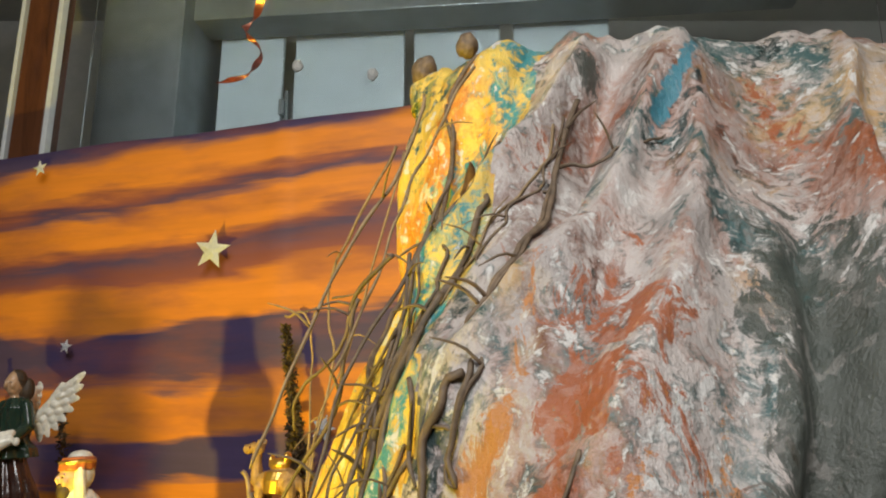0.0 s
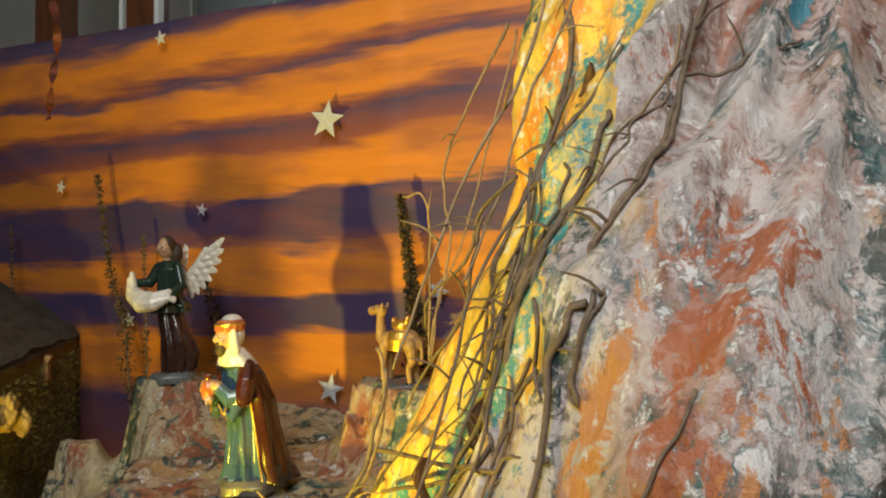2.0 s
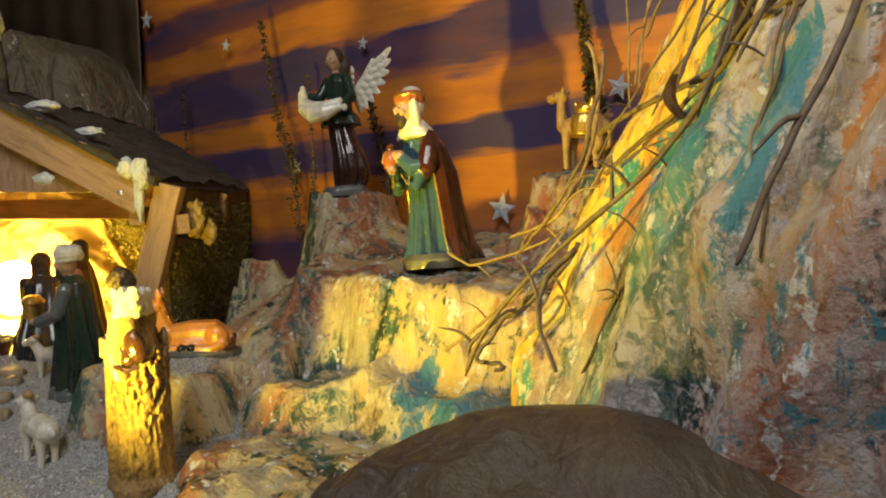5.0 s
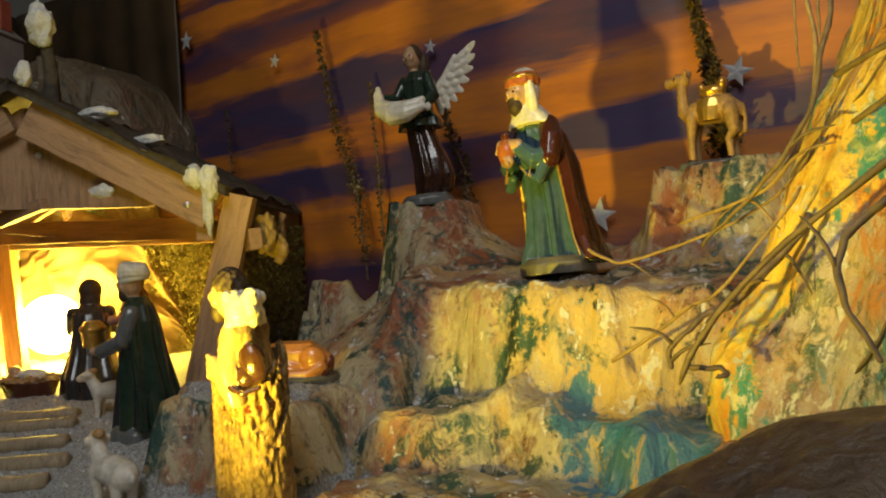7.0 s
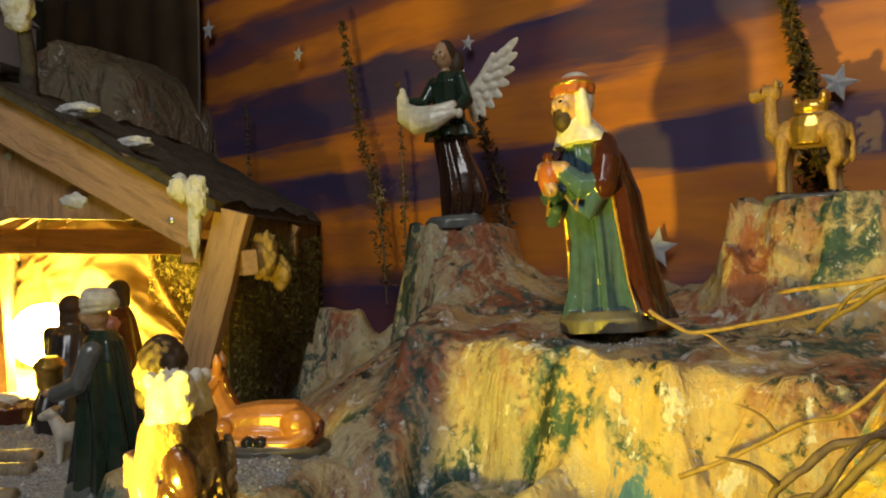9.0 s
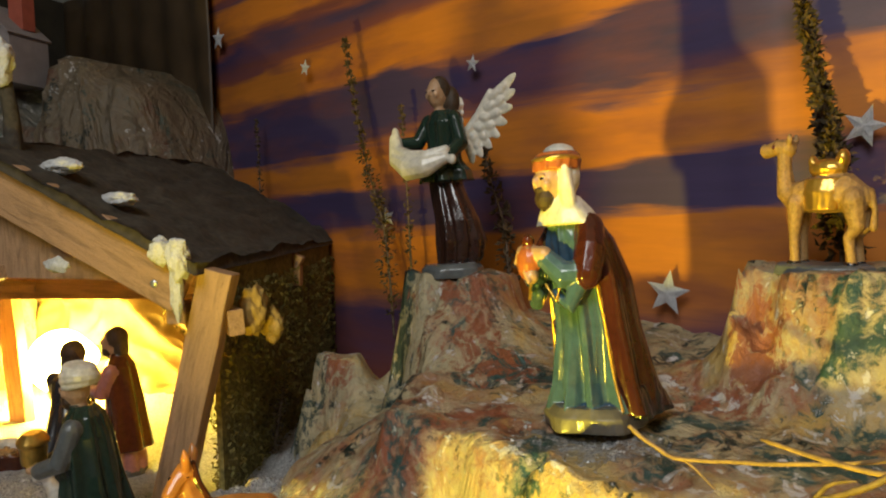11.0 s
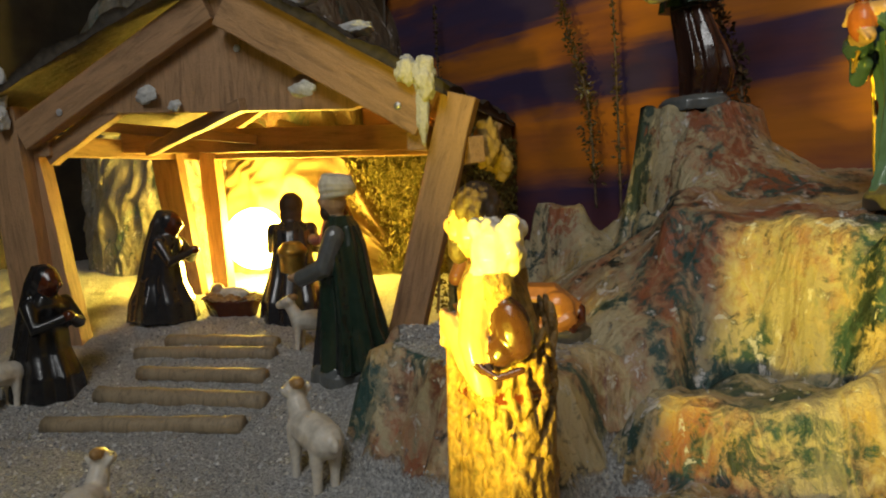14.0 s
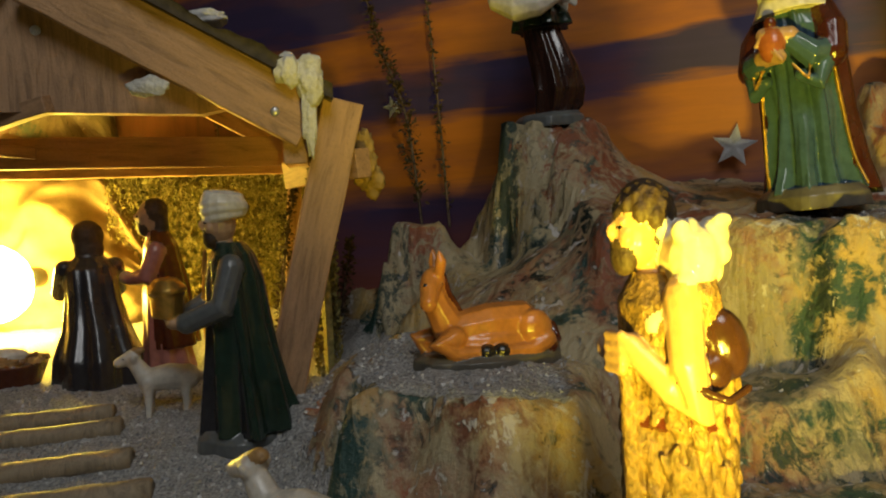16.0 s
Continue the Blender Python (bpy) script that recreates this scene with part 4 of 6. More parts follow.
class Figure:
    """Clay for one figurine: soft volumes that are fused into one glazed mesh. It looks along -y."""

    def __init__(self):
        self.bm, self.mats = bmesh.new(), []

    def slot(self, mat):
        if mat not in self.mats:
            self.mats.append(mat)
        return self.mats.index(mat)

    def ball(self, at, size, mat, rot=(0, 0, 0), seg=14):
        k = self.slot(mat)
        r = bmesh.ops.create_uvsphere(self.bm, u_segments=seg, v_segments=max(7, seg // 2 + 1), radius=1.0, matrix=pose(*at, *rot) @ Matrix.Diagonal((*size, 1)))
        for f in {f for v in r["verts"] for f in v.link_faces}:
            f.material_index = k
        return self

    def limb(self, pts, radii, mat, n=None):
        tube(self.bm, smooth_path(pts, n) if n else pts, radii, 10, self.slot(mat))
        for p, r in ((pts[0], radii if not isinstance(radii, (list, tuple)) else radii[0]), (pts[-1], radii if not isinstance(radii, (list, tuple)) else radii[-1])):
            self.ball(p, (r, r, r), mat, seg=10)
        return self

    def loft(self, rows, mat, folds=0, amp=0.0, phase=0.0, arc=None, n=44, thick=0.004):
        """rows: (z, cx, cy, rx, ry). arc: (from, to) in degrees, 270 is the front, for an open cloak."""
        k = self.slot(mat)
        zs = len(rows)

        def ring(q, inset):
            z, cx, cy, rx, ry = rows[q]
            out = []
            for i in range(n):
                th = 2 * math.pi * i / n if arc is None else radians(arc[0] + (arc[1] - arc[0]) * i / (n - 1))
                w = 1 + amp * (1 - q / (zs - 1)) * math.cos(folds * th + phase + 0.5 * math.sin(q * 0.9)) + 0.3 * amp * math.cos(folds * 1.7 * th + phase * 2) + (1.1 * amp * noise.noise((math.cos(th) * 2.6 + phase, math.sin(th) * 2.6, z * 22)) if folds else 0.0)
                out.append(self.bm.verts.new((cx + (rx * w - inset) * math.cos(th), cy + (ry * w - inset) * math.sin(th), z)))
            return out

        def skin(a, b, flip=False):
            for i in range(n if arc is None else n - 1):
                j = (i + 1) % n
                f = self.bm.faces.new((a[i], b[i], b[j], a[j]) if flip else (a[i], a[j], b[j], b[i]))
                f.material_index = k

        outer = [ring(q, 0.0) for q in range(zs)]
        for a, b in zip(outer, outer[1:]):
            skin(a, b)
        if arc is None:
            for cap in (outer[0][::-1], outer[-1]):
                self.bm.faces.new(cap).material_index = k
        else:
            inner = [ring(q, thick) for q in range(zs)]
            for a, b in zip(inner, inner[1:]):
                skin(a, b, True)
            skin(outer[0], inner[0], True)
            skin(outer[-1], inner[-1])
            for e, fl in ((0, True), (n - 1, False)):
                for q in range(zs - 1):
                    f = (outer[q][e], outer[q + 1][e], inner[q + 1][e], inner[q][e])
                    self.bm.faces.new(f[::-1] if fl else f).material_index = k
        return self

    def head(self, at, r, hair, beard=None, skin_mat=None):
        x, y, z = at
        s = skin_mat or SKIN
        self.ball((x, y, z), (r * 0.86, r * 0.95, r * 1.18), s)
        self.ball((x, y - r * 0.95, z - r * 0.05), (r * 0.17, r * 0.28, r * 0.30), s, (20, 0, 0), 8)
        self.ball((x, y - r * 0.80, z + r * 0.24), (r * 0.62, r * 0.16, r * 0.12), s, (0, 0, 0), 8)
        for sx in (-1, 1):
            self.ball((x + sx * r * 0.34, y - r * 0.84, z + r * 0.08), (r * 0.13, r * 0.09, r * 0.065), BLACK, (0, 0, 0), 8)
            self.ball((x + sx * r * 0.45, y - r * 0.62, z - r * 0.20), (r * 0.30, r * 0.30, r * 0.32), s, (0, 0, 0), 8)
        if hair:
            self.ball((x, y + r * 0.30, z + r * 0.28), (r * 1.02, r * 0.95, r * 1.08), hair)
            self.ball((x, y + r * 0.62, z - r * 0.55), (r * 0.95, r * 0.60, r * 1.05), hair)
        if beard:
            self.ball((x, y - r * 0.55, z - r * 0.80), (r * 0.62, r * 0.48, r * 0.62), beard)
            self.ball((x, y - r * 0.86, z - r * 0.42), (r * 0.42, r * 0.18, r * 0.12), beard, (0, 0, 0), 8)
        return self

    def finish(self, name, label, category, m, voxel=0.0017, group=""):
        bmesh.ops.recalc_face_normals(self.bm, faces=self.bm.faces)
        raw = bpy.data.meshes.new(name)
        self.bm.to_mesh(raw)
        tree = BVHTree.FromBMesh(self.bm)
        source = [f.material_index for f in self.bm.faces]
        self.bm.free()
        ob = new(name, raw)
        mod = ob.modifiers.new("fuse", "REMESH")
        mod.mode, mod.voxel_size = "VOXEL", voxel
        soft = ob.modifiers.new("soften", "SMOOTH")
        soft.factor, soft.iterations = 0.5, 2
        done = bpy.data.meshes.new_from_object(ob.evaluated_get(bpy.context.evaluated_depsgraph_get()))
        ob.modifiers.clear()
        done.name = name
        ob.data = done
        bpy.data.meshes.remove(raw)
        done.materials.clear()
        for mat in self.mats:
            done.materials.append(mat)
        done.polygons.foreach_set("material_index", [source[tree.find_nearest(p.center)[2]] for p in done.polygons])
        done.polygons.foreach_set("use_smooth", [True] * len(done.polygons))
        ob.matrix_world = m
        return tagged(ob, label, category, group)


def stone_base(f, rx, ry, h, mat=BASE):
    f.loft([(-0.004, 0, 0, rx, ry), (h * 0.5, 0, 0, rx, ry), (h, 0, 0, rx * 0.86, ry * 0.86)], mat, 5, 0.07, 1.0)


def king():
    f = Figure()
    stone_base(f, 0.044, 0.040, 0.013)
    f.loft([(0.010, 0, 0.004, 0.034, 0.034), (0.03, 0, 0.002, 0.030, 0.029), (0.07, 0, 0.0, 0.027, 0.025), (0.105, 0, -0.004, 0.026, 0.024), (0.135, 0, -0.010, 0.026, 0.022), (0.152, 0, -0.014, 0.018, 0.016)], TEALC, 10, 0.21, 0.6)
    f.loft([(0.008, 0, 0.014, 0.044, 0.042), (0.03, 0, 0.012, 0.040, 0.038), (0.07, 0, 0.008, 0.036, 0.033), (0.105, 0, 0.002, 0.034, 0.030), (0.135, 0, -0.006, 0.033, 0.026), (0.153, 0, -0.013, 0.024, 0.019), (0.160, 0, -0.015, 0.015, 0.013)], MAROON, 7, 0.12, 0.2, (-24, 226))
    for a in (-24, 226):
        pts = []
        for z, cy, r1, r2 in ((0.012, 0.014, 0.046, 0.044), (0.035, 0.012, 0.042, 0.040), (0.07, 0.008, 0.038, 0.035), (0.105, 0.002, 0.036, 0.032), (0.135, -0.006, 0.034, 0.027)):
            pts.append((r1 * math.cos(radians(a)) + 0.003 * math.sin(z * 160), cy + r2 * math.sin(radians(a)), z))
        f.limb(pts, 0.0013, GOLD, 18)
    for s in (-1, 1):
        f.limb([(s * 0.024, -0.010, 0.143), (s * 0.032, -0.016, 0.128), (s * 0.034, -0.022, 0.110)], [0.0115, 0.0125, 0.0115], MAROON)
        f.limb([(s * 0.032, -0.020, 0.112), (s * 0.023, -0.036, 0.110), (s * 0.010, -0.045, 0.118 + s * 0.006)], [0.0105, 0.0110, 0.0080], TEALC)
        f.limb([(s * 0.029, -0.026, 0.106), (s * 0.026, -0.034, 0.088), (s * 0.014, -0.038, 0.096)], [0.009, 0.0065, 0.005], TEALC)
        f.limb([(s * 0.024, -0.040, 0.104), (s * 0.022, -0.043, 0.092), (s * 0.012, -0.046, 0.104)], 0.0013, GOLD)
        f.limb([(s * 0.012, -0.046, 0.119 + s * 0.006), (-s * 0.006, -0.055, 0.119 + s * 0.009)], [0.0070, 0.0056], SKIN)
        for k in range(4):
            f.limb([(s * (0.004 - 0.004 * k), -0.056, 0.123 - 0.0025 * k + s * 0.007), (s * (-0.004 - 0.002 * k), -0.060, 0.121 - 0.0025 * k + s * 0.007)], 0.0019, SKIN)
    f.ball((0, -0.054, 0.120), (0.0105, 0.0090, 0.0135), RUSTC)
    f.ball((0, -0.053, 0.136), (0.0052, 0.0052, 0.0052), BROWNC)
    f.loft([(0.004, 0, 0.022, 0.043, 0.040), (0.018, 0, 0.020, 0.041, 0.038), (0.026, 0, 0.018, 0.038, 0.035)], BLACK, 6, 0.10, 0.4, (-30, 210))
    f.loft([(0.147, 0, -0.014, 0.031, 0.024), (0.157, 0, -0.016, 0.025, 0.020), (0.168, 0, -0.019, 0.015, 0.013)], WHITE, 6, 0.05)
    f.head((0, -0.027, 0.180), 0.0155, None, HAIR)
    f.ball((0, -0.018, 0.184), (0.0165, 0.0150, 0.0185), WHITE)
    for s in (-1, 1):
        f.limb([(s * 0.0145, -0.024, 0.188), (s * 0.0165, -0.024, 0.172), (s * 0.015, -0.022, 0.158)], [0.005, 0.0065, 0.007], WHITE)
    f.loft([(0.188, 0, -0.023, 0.0185, 0.0185), (0.195, 0, -0.022, 0.0195, 0.0195), (0.201, 0, -0.021, 0.017, 0.017)], RUSTC, 12, 0.06)
    f.limb([(0.019 * math.cos(a / 8 * math.pi), -0.0225 + 0.019 * math.sin(a / 8 * math.pi), 0.196) for a in range(17)], 0.0015, GOLD)
    f.ball((0, -0.0195, 0.201), (0.0135, 0.0135, 0.0075), WHITE)
    f.finish("king_figurine", "glazed king figurine in teal robe and maroon cloak holding a pot", "figurine", pose(-0.360, 0.787, 1.054, 0, -5, -42) @ Matrix.Diagonal((0.90, 0.92, 1.0, 1)), 0.0010)


def angel():
    f = Figure()
    stone_base(f, 0.036, 0.032, 0.009, GREYC)
    f.loft([(0.006, 0.004, 0.004, 0.020, 0.021), (0.014, 0.009, 0.004, 0.024, 0.023), (0.03, 0.012, 0.003, 0.026, 0.024), (0.05, 0.009, 0.001, 0.024, 0.021), (0.07, 0.004, -0.001, 0.021, 0.018), (0.085, 0, -0.002, 0.019, 0.016), (0.10, 0, -0.002, 0.016, 0.014)], DKBROWN, 9, 0.16, 0.3)
    f.loft([(0.088, 0, -0.002, 0.030, 0.027), (0.098, 0, -0.002, 0.028, 0.025), (0.108, 0, -0.002, 0.019, 0.016), (0.125, 0, -0.003, 0.018, 0.0155), (0.145, 0, -0.004, 0.020, 0.015), (0.156, 0, -0.004, 0.011, 0.009)], DKGREEN, 7, 0.12, 1.0)
    f.limb([(-0.019, -0.004, 0.147), (-0.028, -0.014, 0.128), (-0.038, -0.030, 0.128)], [0.0085, 0.008, 0.006], DKGREEN)
    f.limb([(0.019, -0.004, 0.147), (0.030, -0.008, 0.122), (0.026, -0.026, 0.110)], [0.0085, 0.0085, 0.0065], DKGREEN)
    f.ball((-0.041, -0.034, 0.130), (0.006, 0.006, 0.006), SKIN)
    f.ball((0.026, -0.030, 0.108), (0.006, 0.006, 0.006), SKIN)
    sag = [(-0.042, -0.036, 0.132), (-0.034, -0.042, 0.112), (-0.012, -0.046, 0.102), (0.010, -0.042, 0.102), (0.028, -0.032, 0.108)]
    f.limb(sag, [0.006, 0.009, 0.0125, 0.0105, 0.005], WHITE)
    f.limb([(p[0], p[1] + 0.002, p[2] + 0.008) for p in sag], [0.004, 0.007, 0.009, 0.007, 0.004], WHITE)
    f.ball((0.036, -0.030, 0.106), (0.005, 0.004, 0.005), WHITE)
    f.head((0, -0.008, 0.173), 0.0125, HAIR)
    f.ball((0, -0.006, 0.157), (0.006, 0.006, 0.008), SKIN)
    f.ball((0.008, 0.006, 0.166), (0.009, 0.009, 0.014), HAIR)
    for s, k in ((1, 1.0), (-1, 0.9)):
        wide, back = (1.0, 0.020) if s > 0 else (0.45, 0.045)
        for row, (count, longest, thin) in enumerate(((8, 0.040, 0.0018), (7, 0.026, 0.0030), (6, 0.016, 0.0040))):
            for i in range(count):
                q = i / (count - 1)
                x0, z0 = 0.016 + 0.026 * q, 0.128 + 0.034 * q
                e, ln = -78 + 112 * q, longest * (0.62 + 0.38 * q)
                dx, dz = math.cos(radians(e)) * ln * 0.5, math.sin(radians(e)) * ln * 0.5
                f.ball((s * (x0 + dx) * wide, 0.014 + back * (x0 + dx) / 0.06 - 0.0016 * row, z0 + dz), (ln * 0.52 * (wide if abs(e) < 45 else 1.0), thin, 0.0058 - 0.0006 * row), WHITE, (0, -s * e, s * back * 400), 10)
        f.limb([(s * 0.012 * wide, 0.012, 0.126), (s * 0.030 * wide, 0.018 + back * 0.3, 0.150), (s * 0.046 * wide, 0.012 + back * 0.7, 0.170)], [0.0055, 0.0050, 0.0035], WHITE)
    f.finish("angel_figurine", "dark green angel figurine with white wings and a white scarf", "figurine", pose(-0.559, 0.968, 1.143, 0, -3, -18) @ Matrix.Diagonal((1.0, 1.0, 1.13, 1)), 0.0010)


def shepherd():
    f = Figure()
    stone_base(f, 0.036, 0.034, 0.012, FUR)
    f.loft([(0.008, 0, 0.002, 0.028, 0.027), (0.03, 0, 0.001, 0.029, 0.027), (0.06, 0, 0.0, 0.028, 0.025), (0.088, 0, -0.001, 0.025, 0.022), (0.092, 0, -0.001, 0.027, 0.024), (0.115, 0, -0.004, 0.027, 0.022), (0.135, 0, -0.008, 0.024, 0.019), (0.146, 0, -0.010, 0.012, 0.011)], FUR, 13, 0.05, 0.4)
    rnd = random.Random(3)
    for _ in range(330):
        th, z = rnd.random() * 6.28, rnd.uniform(0.015, 0.125)
        r = 0.0275 - 0.02 * max(0, z - 0.11)
        f.ball((r * math.cos(th), 0.9 * r * math.sin(th), z), (0.0026, 0.0024, 0.0070), FUR, (rnd.uniform(-25, 25), rnd.uniform(-25, 25), math.degrees(th)), 6)
    f.limb([(0.026 * math.cos(a / 8 * math.pi), -0.001 + 0.024 * math.sin(a / 8 * math.pi), 0.091) for a in range(17)], 0.0024, BROWNC)
    f.limb([(-0.022, -0.004, 0.137), (-0.027, -0.012, 0.112), (-0.012, -0.030, 0.116)], [0.0085, 0.0072, 0.0055], SKIN)
    f.limb([(0.024, -0.010, 0.138), (0.031, -0.012, 0.116), (0.031, -0.006, 0.098), (0.024, -0.016, 0.106), (0.011, -0.029, 0.120)], [0.0088, 0.0080, 0.0078, 0.0066, 0.0052], SKIN)
    for s in (-1, 1):
        f.ball((s * 0.022, -0.002, 0.136), (0.011, 0.011, 0.013), FUR)
    for k in range(4):
        f.limb([(0.011, -0.033, 0.124 - 0.0042 * k), (0.0, -0.035, 0.123 - 0.0042 * k)], 0.0023, SKIN)
    f.limb([(0.012, -0.028, -0.002), (0.010, -0.028, 0.06), (0.006, -0.029, 0.118)], 0.0042, FUR)
    f.ball((0, -0.012, 0.147), (0.007, 0.007, 0.009), SKIN)
    f.head((0, -0.019, 0.163), 0.0128, None, HAIR)
    for k in range(40):
        a, e = k * 2.4, 0.15 + 1.35 * (k / 40)
        f.ball((0.0118 * math.cos(a) * math.cos(e), -0.0155 + 0.0125 * math.sin(a) * math.cos(e), 0.1655 + 0.0128 * math.sin(e)), (0.0036, 0.0036, 0.0042), HAIR, seg=7)
    f.ball((0, -0.013, 0.163), (0.0105, 0.0100, 0.0120), HAIR)
    # lamb across the shoulders
    f.limb([(-0.016, -0.002, 0.148), (0.004, -0.001, 0.152), (0.022, -0.003, 0.153)], [0.0100, 0.0115, 0.0120], WOOLC)
    for k in range(26):
        f.ball((0.009 + 0.018 * math.cos(k * 1.9), -0.001 + 0.010 * math.sin(k * 2.3), 0.154 + 0.009 * math.sin(k * 1.1)), (0.0045, 0.0045, 0.0045), WOOLC, seg=7)
    f.limb([(0.022, 0.006, 0.160), (0.024, -0.006, 0.156)], [0.0075, 0.005], WOOLC)
    f.ball((0.027, 0.008, 0.166), (0.0028, 0.005, 0.0028), WOOLC, seg=7)
    f.limb([(0.020, 0.006, 0.148), (0.022, -0.010, 0.136), (0.016, -0.020, 0.128)], [0.0062, 0.0048, 0.0036], WOOLC)
    f.limb([(-0.020, 0.002, 0.144), (-0.016, -0.016, 0.128)], [0.0058, 0.004], WOOLC)
    # leather flask at the side
    f.ball((0.028, 0.008, 0.121), (0.0085, 0.0105, 0.0140), DKBROWN, (24, 0, 0))
    f.ball((0.029, 0.002, 0.112), (0.0075, 0.0095, 0.0080), DKBROWN, (40, 0, 0))
    f.ball((0.031, -0.013, 0.110), (0.0032, 0.0042, 0.0032), BLACK)
    f.limb([(0.036, -0.012, 0.108), (0.040, 0.002, 0.103), (0.036, 0.014, 0.106)], 0.0018, DKBROWN)
    z = height(-0.523, 0.487)
    f.finish("shepherd_figurine", "shepherd figurine in a shaggy tunic with a lamb and flask", "figurine", pose(-0.523, 0.487, z - 0.001, 0, 0, -72) @ Matrix.Diagonal((0.84, 0.84, 1.03, 1)), 0.0010)


def magus():
    f = Figure()
    stone_base(f, 0.036, 0.034, 0.012, GREYC)
    f.loft([(0.010, 0, 0.004, 0.033, 0.032), (0.04, 0, 0.002, 0.028, 0.027), (0.08, 0, 0.0, 0.024, 0.022), (0.12, 0, -0.001, 0.024, 0.020), (0.140, 0, -0.002, 0.022, 0.016), (0.150, 0, -0.002, 0.010, 0.009)], ROBE, 9, 0.16, 0.5)
    f.loft([(0.010, 0, 0.010, 0.038, 0.037), (0.05, 0, 0.006, 0.033, 0.030), (0.09, 0, 0.003, 0.029, 0.025), (0.125, 0, 0.0, 0.028, 0.022), (0.143, 0, -0.001, 0.024, 0.017), (0.152, 0, -0.002, 0.013, 0.011)], DKGREEN, 9, 0.15, 0.9, (-52, 232))
    f.limb([(-0.032, -0.018, 0.012), (-0.020, -0.022, 0.10), (-0.018, -0.018, 0.145)], 0.0017, GOLD)
    for s in (-1, 1):
        f.limb([(s * 0.024, -0.004, 0.134), (s * 0.030, -0.014, 0.106), (s * 0.016, -0.038, 0.096)], [0.010, 0.0098, 0.008], GREYC)
        f.ball((s * 0.012, -0.045, 0.096), (0.006, 0.008, 0.0045), SKIN)
    f.loft([(0.100, 0, -0.050, 0.015, 0.011), (0.117, 0, -0.050, 0.0165, 0.0125), (0.118, 0, -0.050, 0.0185, 0.0145), (0.121, 0, -0.050, 0.0185, 0.0145), (0.128, 0, -0.050, 0.012, 0.008)], GOLD, 4, 0.06)
    f.head((0, -0.007, 0.166), 0.0135, None, HAIR)
    f.ball((0, -0.004, 0.150), (0.007, 0.007, 0.009), SKIN)
    for i in range(5):
        z = 0.172 + 0.0036 * i
        f.limb([((0.0150 - 0.0016 * abs(i - 1.5)) * math.cos(a / 8 * math.pi), -0.003 + (0.0165 - 0.0016 * abs(i - 1.5)) * math.sin(a / 8 * math.pi), z + 0.002 * math.sin(a / 8 * math.pi + i)) for a in range(17)], 0.0034, WHITE)
    f.ball((0, -0.003, 0.183), (0.014, 0.015, 0.008), WHITE)
    x, y = -0.800, 0.690
    f.finish("magus_figurine", "magus figurine in dark green cloak with white turban and chest", "figurine", pose(x, y, height(x, y) - 0.001, 0, 0, -58) @ Matrix.Diagonal((0.92, 0.92, 0.97, 1)), 0.0010)


def kneeling(name, label, x, y, rz, tall, robe, veil, skin_mat=SKIN, beard=None, arms=True, hood=True):
    f = Figure()
    s = tall / 0.14
    f.loft([(0.0, 0, 0.010 * s, 0.036 * s, 0.046 * s), (0.025 * s, 0, 0.010 * s, 0.034 * s, 0.042 * s), (0.05 * s, 0, 0.010 * s, 0.026 * s, 0.030 * s), (0.075 * s, 0, 0.004 * s, 0.022 * s, 0.021 * s), (0.10 * s, 0, -0.002 * s, 0.021 * s, 0.017 * s), (0.112 * s, 0, -0.004 * s, 0.010 * s, 0.009 * s)], robe, 8, 0.08, 0.4)
    if arms:
        for q in (-1, 1):
            f.limb([(q * 0.020 * s, -0.004 * s, 0.100 * s), (q * 0.024 * s, -0.020 * s, 0.078 * s), (q * 0.006 * s, -0.036 * s, 0.088 * s)], [0.0085 * s, 0.008 * s, 0.0055 * s], robe)
        f.ball((0, -0.040 * s, 0.091 * s), (0.006 * s, 0.007 * s, 0.006 * s), skin_mat)
    f.head((0, -0.010 * s, 0.124 * s), 0.0135 * s, veil, beard, skin_mat)
    if veil and hood:
        f.loft([(0.055 * s, 0, 0.018 * s, 0.024 * s, 0.020 * s), (0.09 * s, 0, 0.012 * s, 0.021 * s, 0.017 * s), (0.125 * s, 0, 0.004 * s, 0.0155 * s, 0.015 * s), (0.142 * s, 0, 0.0, 0.009 * s, 0.009 * s)], veil, 6, 0.08, 0.2, (-20, 200))
    f.finish(name, label, "figurine", pose(x, y, height(x, y) - 0.002, 0, 0, rz), 0.0018)


def joseph():
    f = Figure()
    stone_base(f, 0.026, 0.024, 0.008)
    f.loft([(0.006, 0, 0.002, 0.024, 0.023), (0.05, 0, 0.0, 0.021, 0.019), (0.10, 0, 0.0, 0.021, 0.017), (0.130, 0, -0.001, 0.021, 0.014), (0.142, 0, -0.002, 0.009, 0.008)], PINK, 8, 0.10, 0.5)
    f.loft([(0.03, 0, 0.006, 0.028, 0.026), (0.09, 0, 0.003, 0.025, 0.021), (0.13, 0, 0.0, 0.023, 0.016), (0.143, 0, -0.001, 0.012, 0.010)], BROWNC, 7, 0.08, 0.9, (-40, 220))
    for s in (-1, 1):
        f.limb([(s * 0.022, -0.004, 0.125), (s * 0.026, -0.014, 0.100), (s * 0.008, -0.028, 0.098)], [0.009, 0.008, 0.006], PINK)
    f.ball((0, -0.032, 0.100), (0.007, 0.007, 0.007), SKIN)
    f.head((0, -0.006, 0.158), 0.0135, HAIR, HAIR)
    x, y = -0.945, 0.850
    f.finish("joseph_figurine", "standing bearded figurine in rose robe and brown mantle", "figurine", pose(x, y, height(x, y) - 0.001, 0, 0, -60), 0.0018)


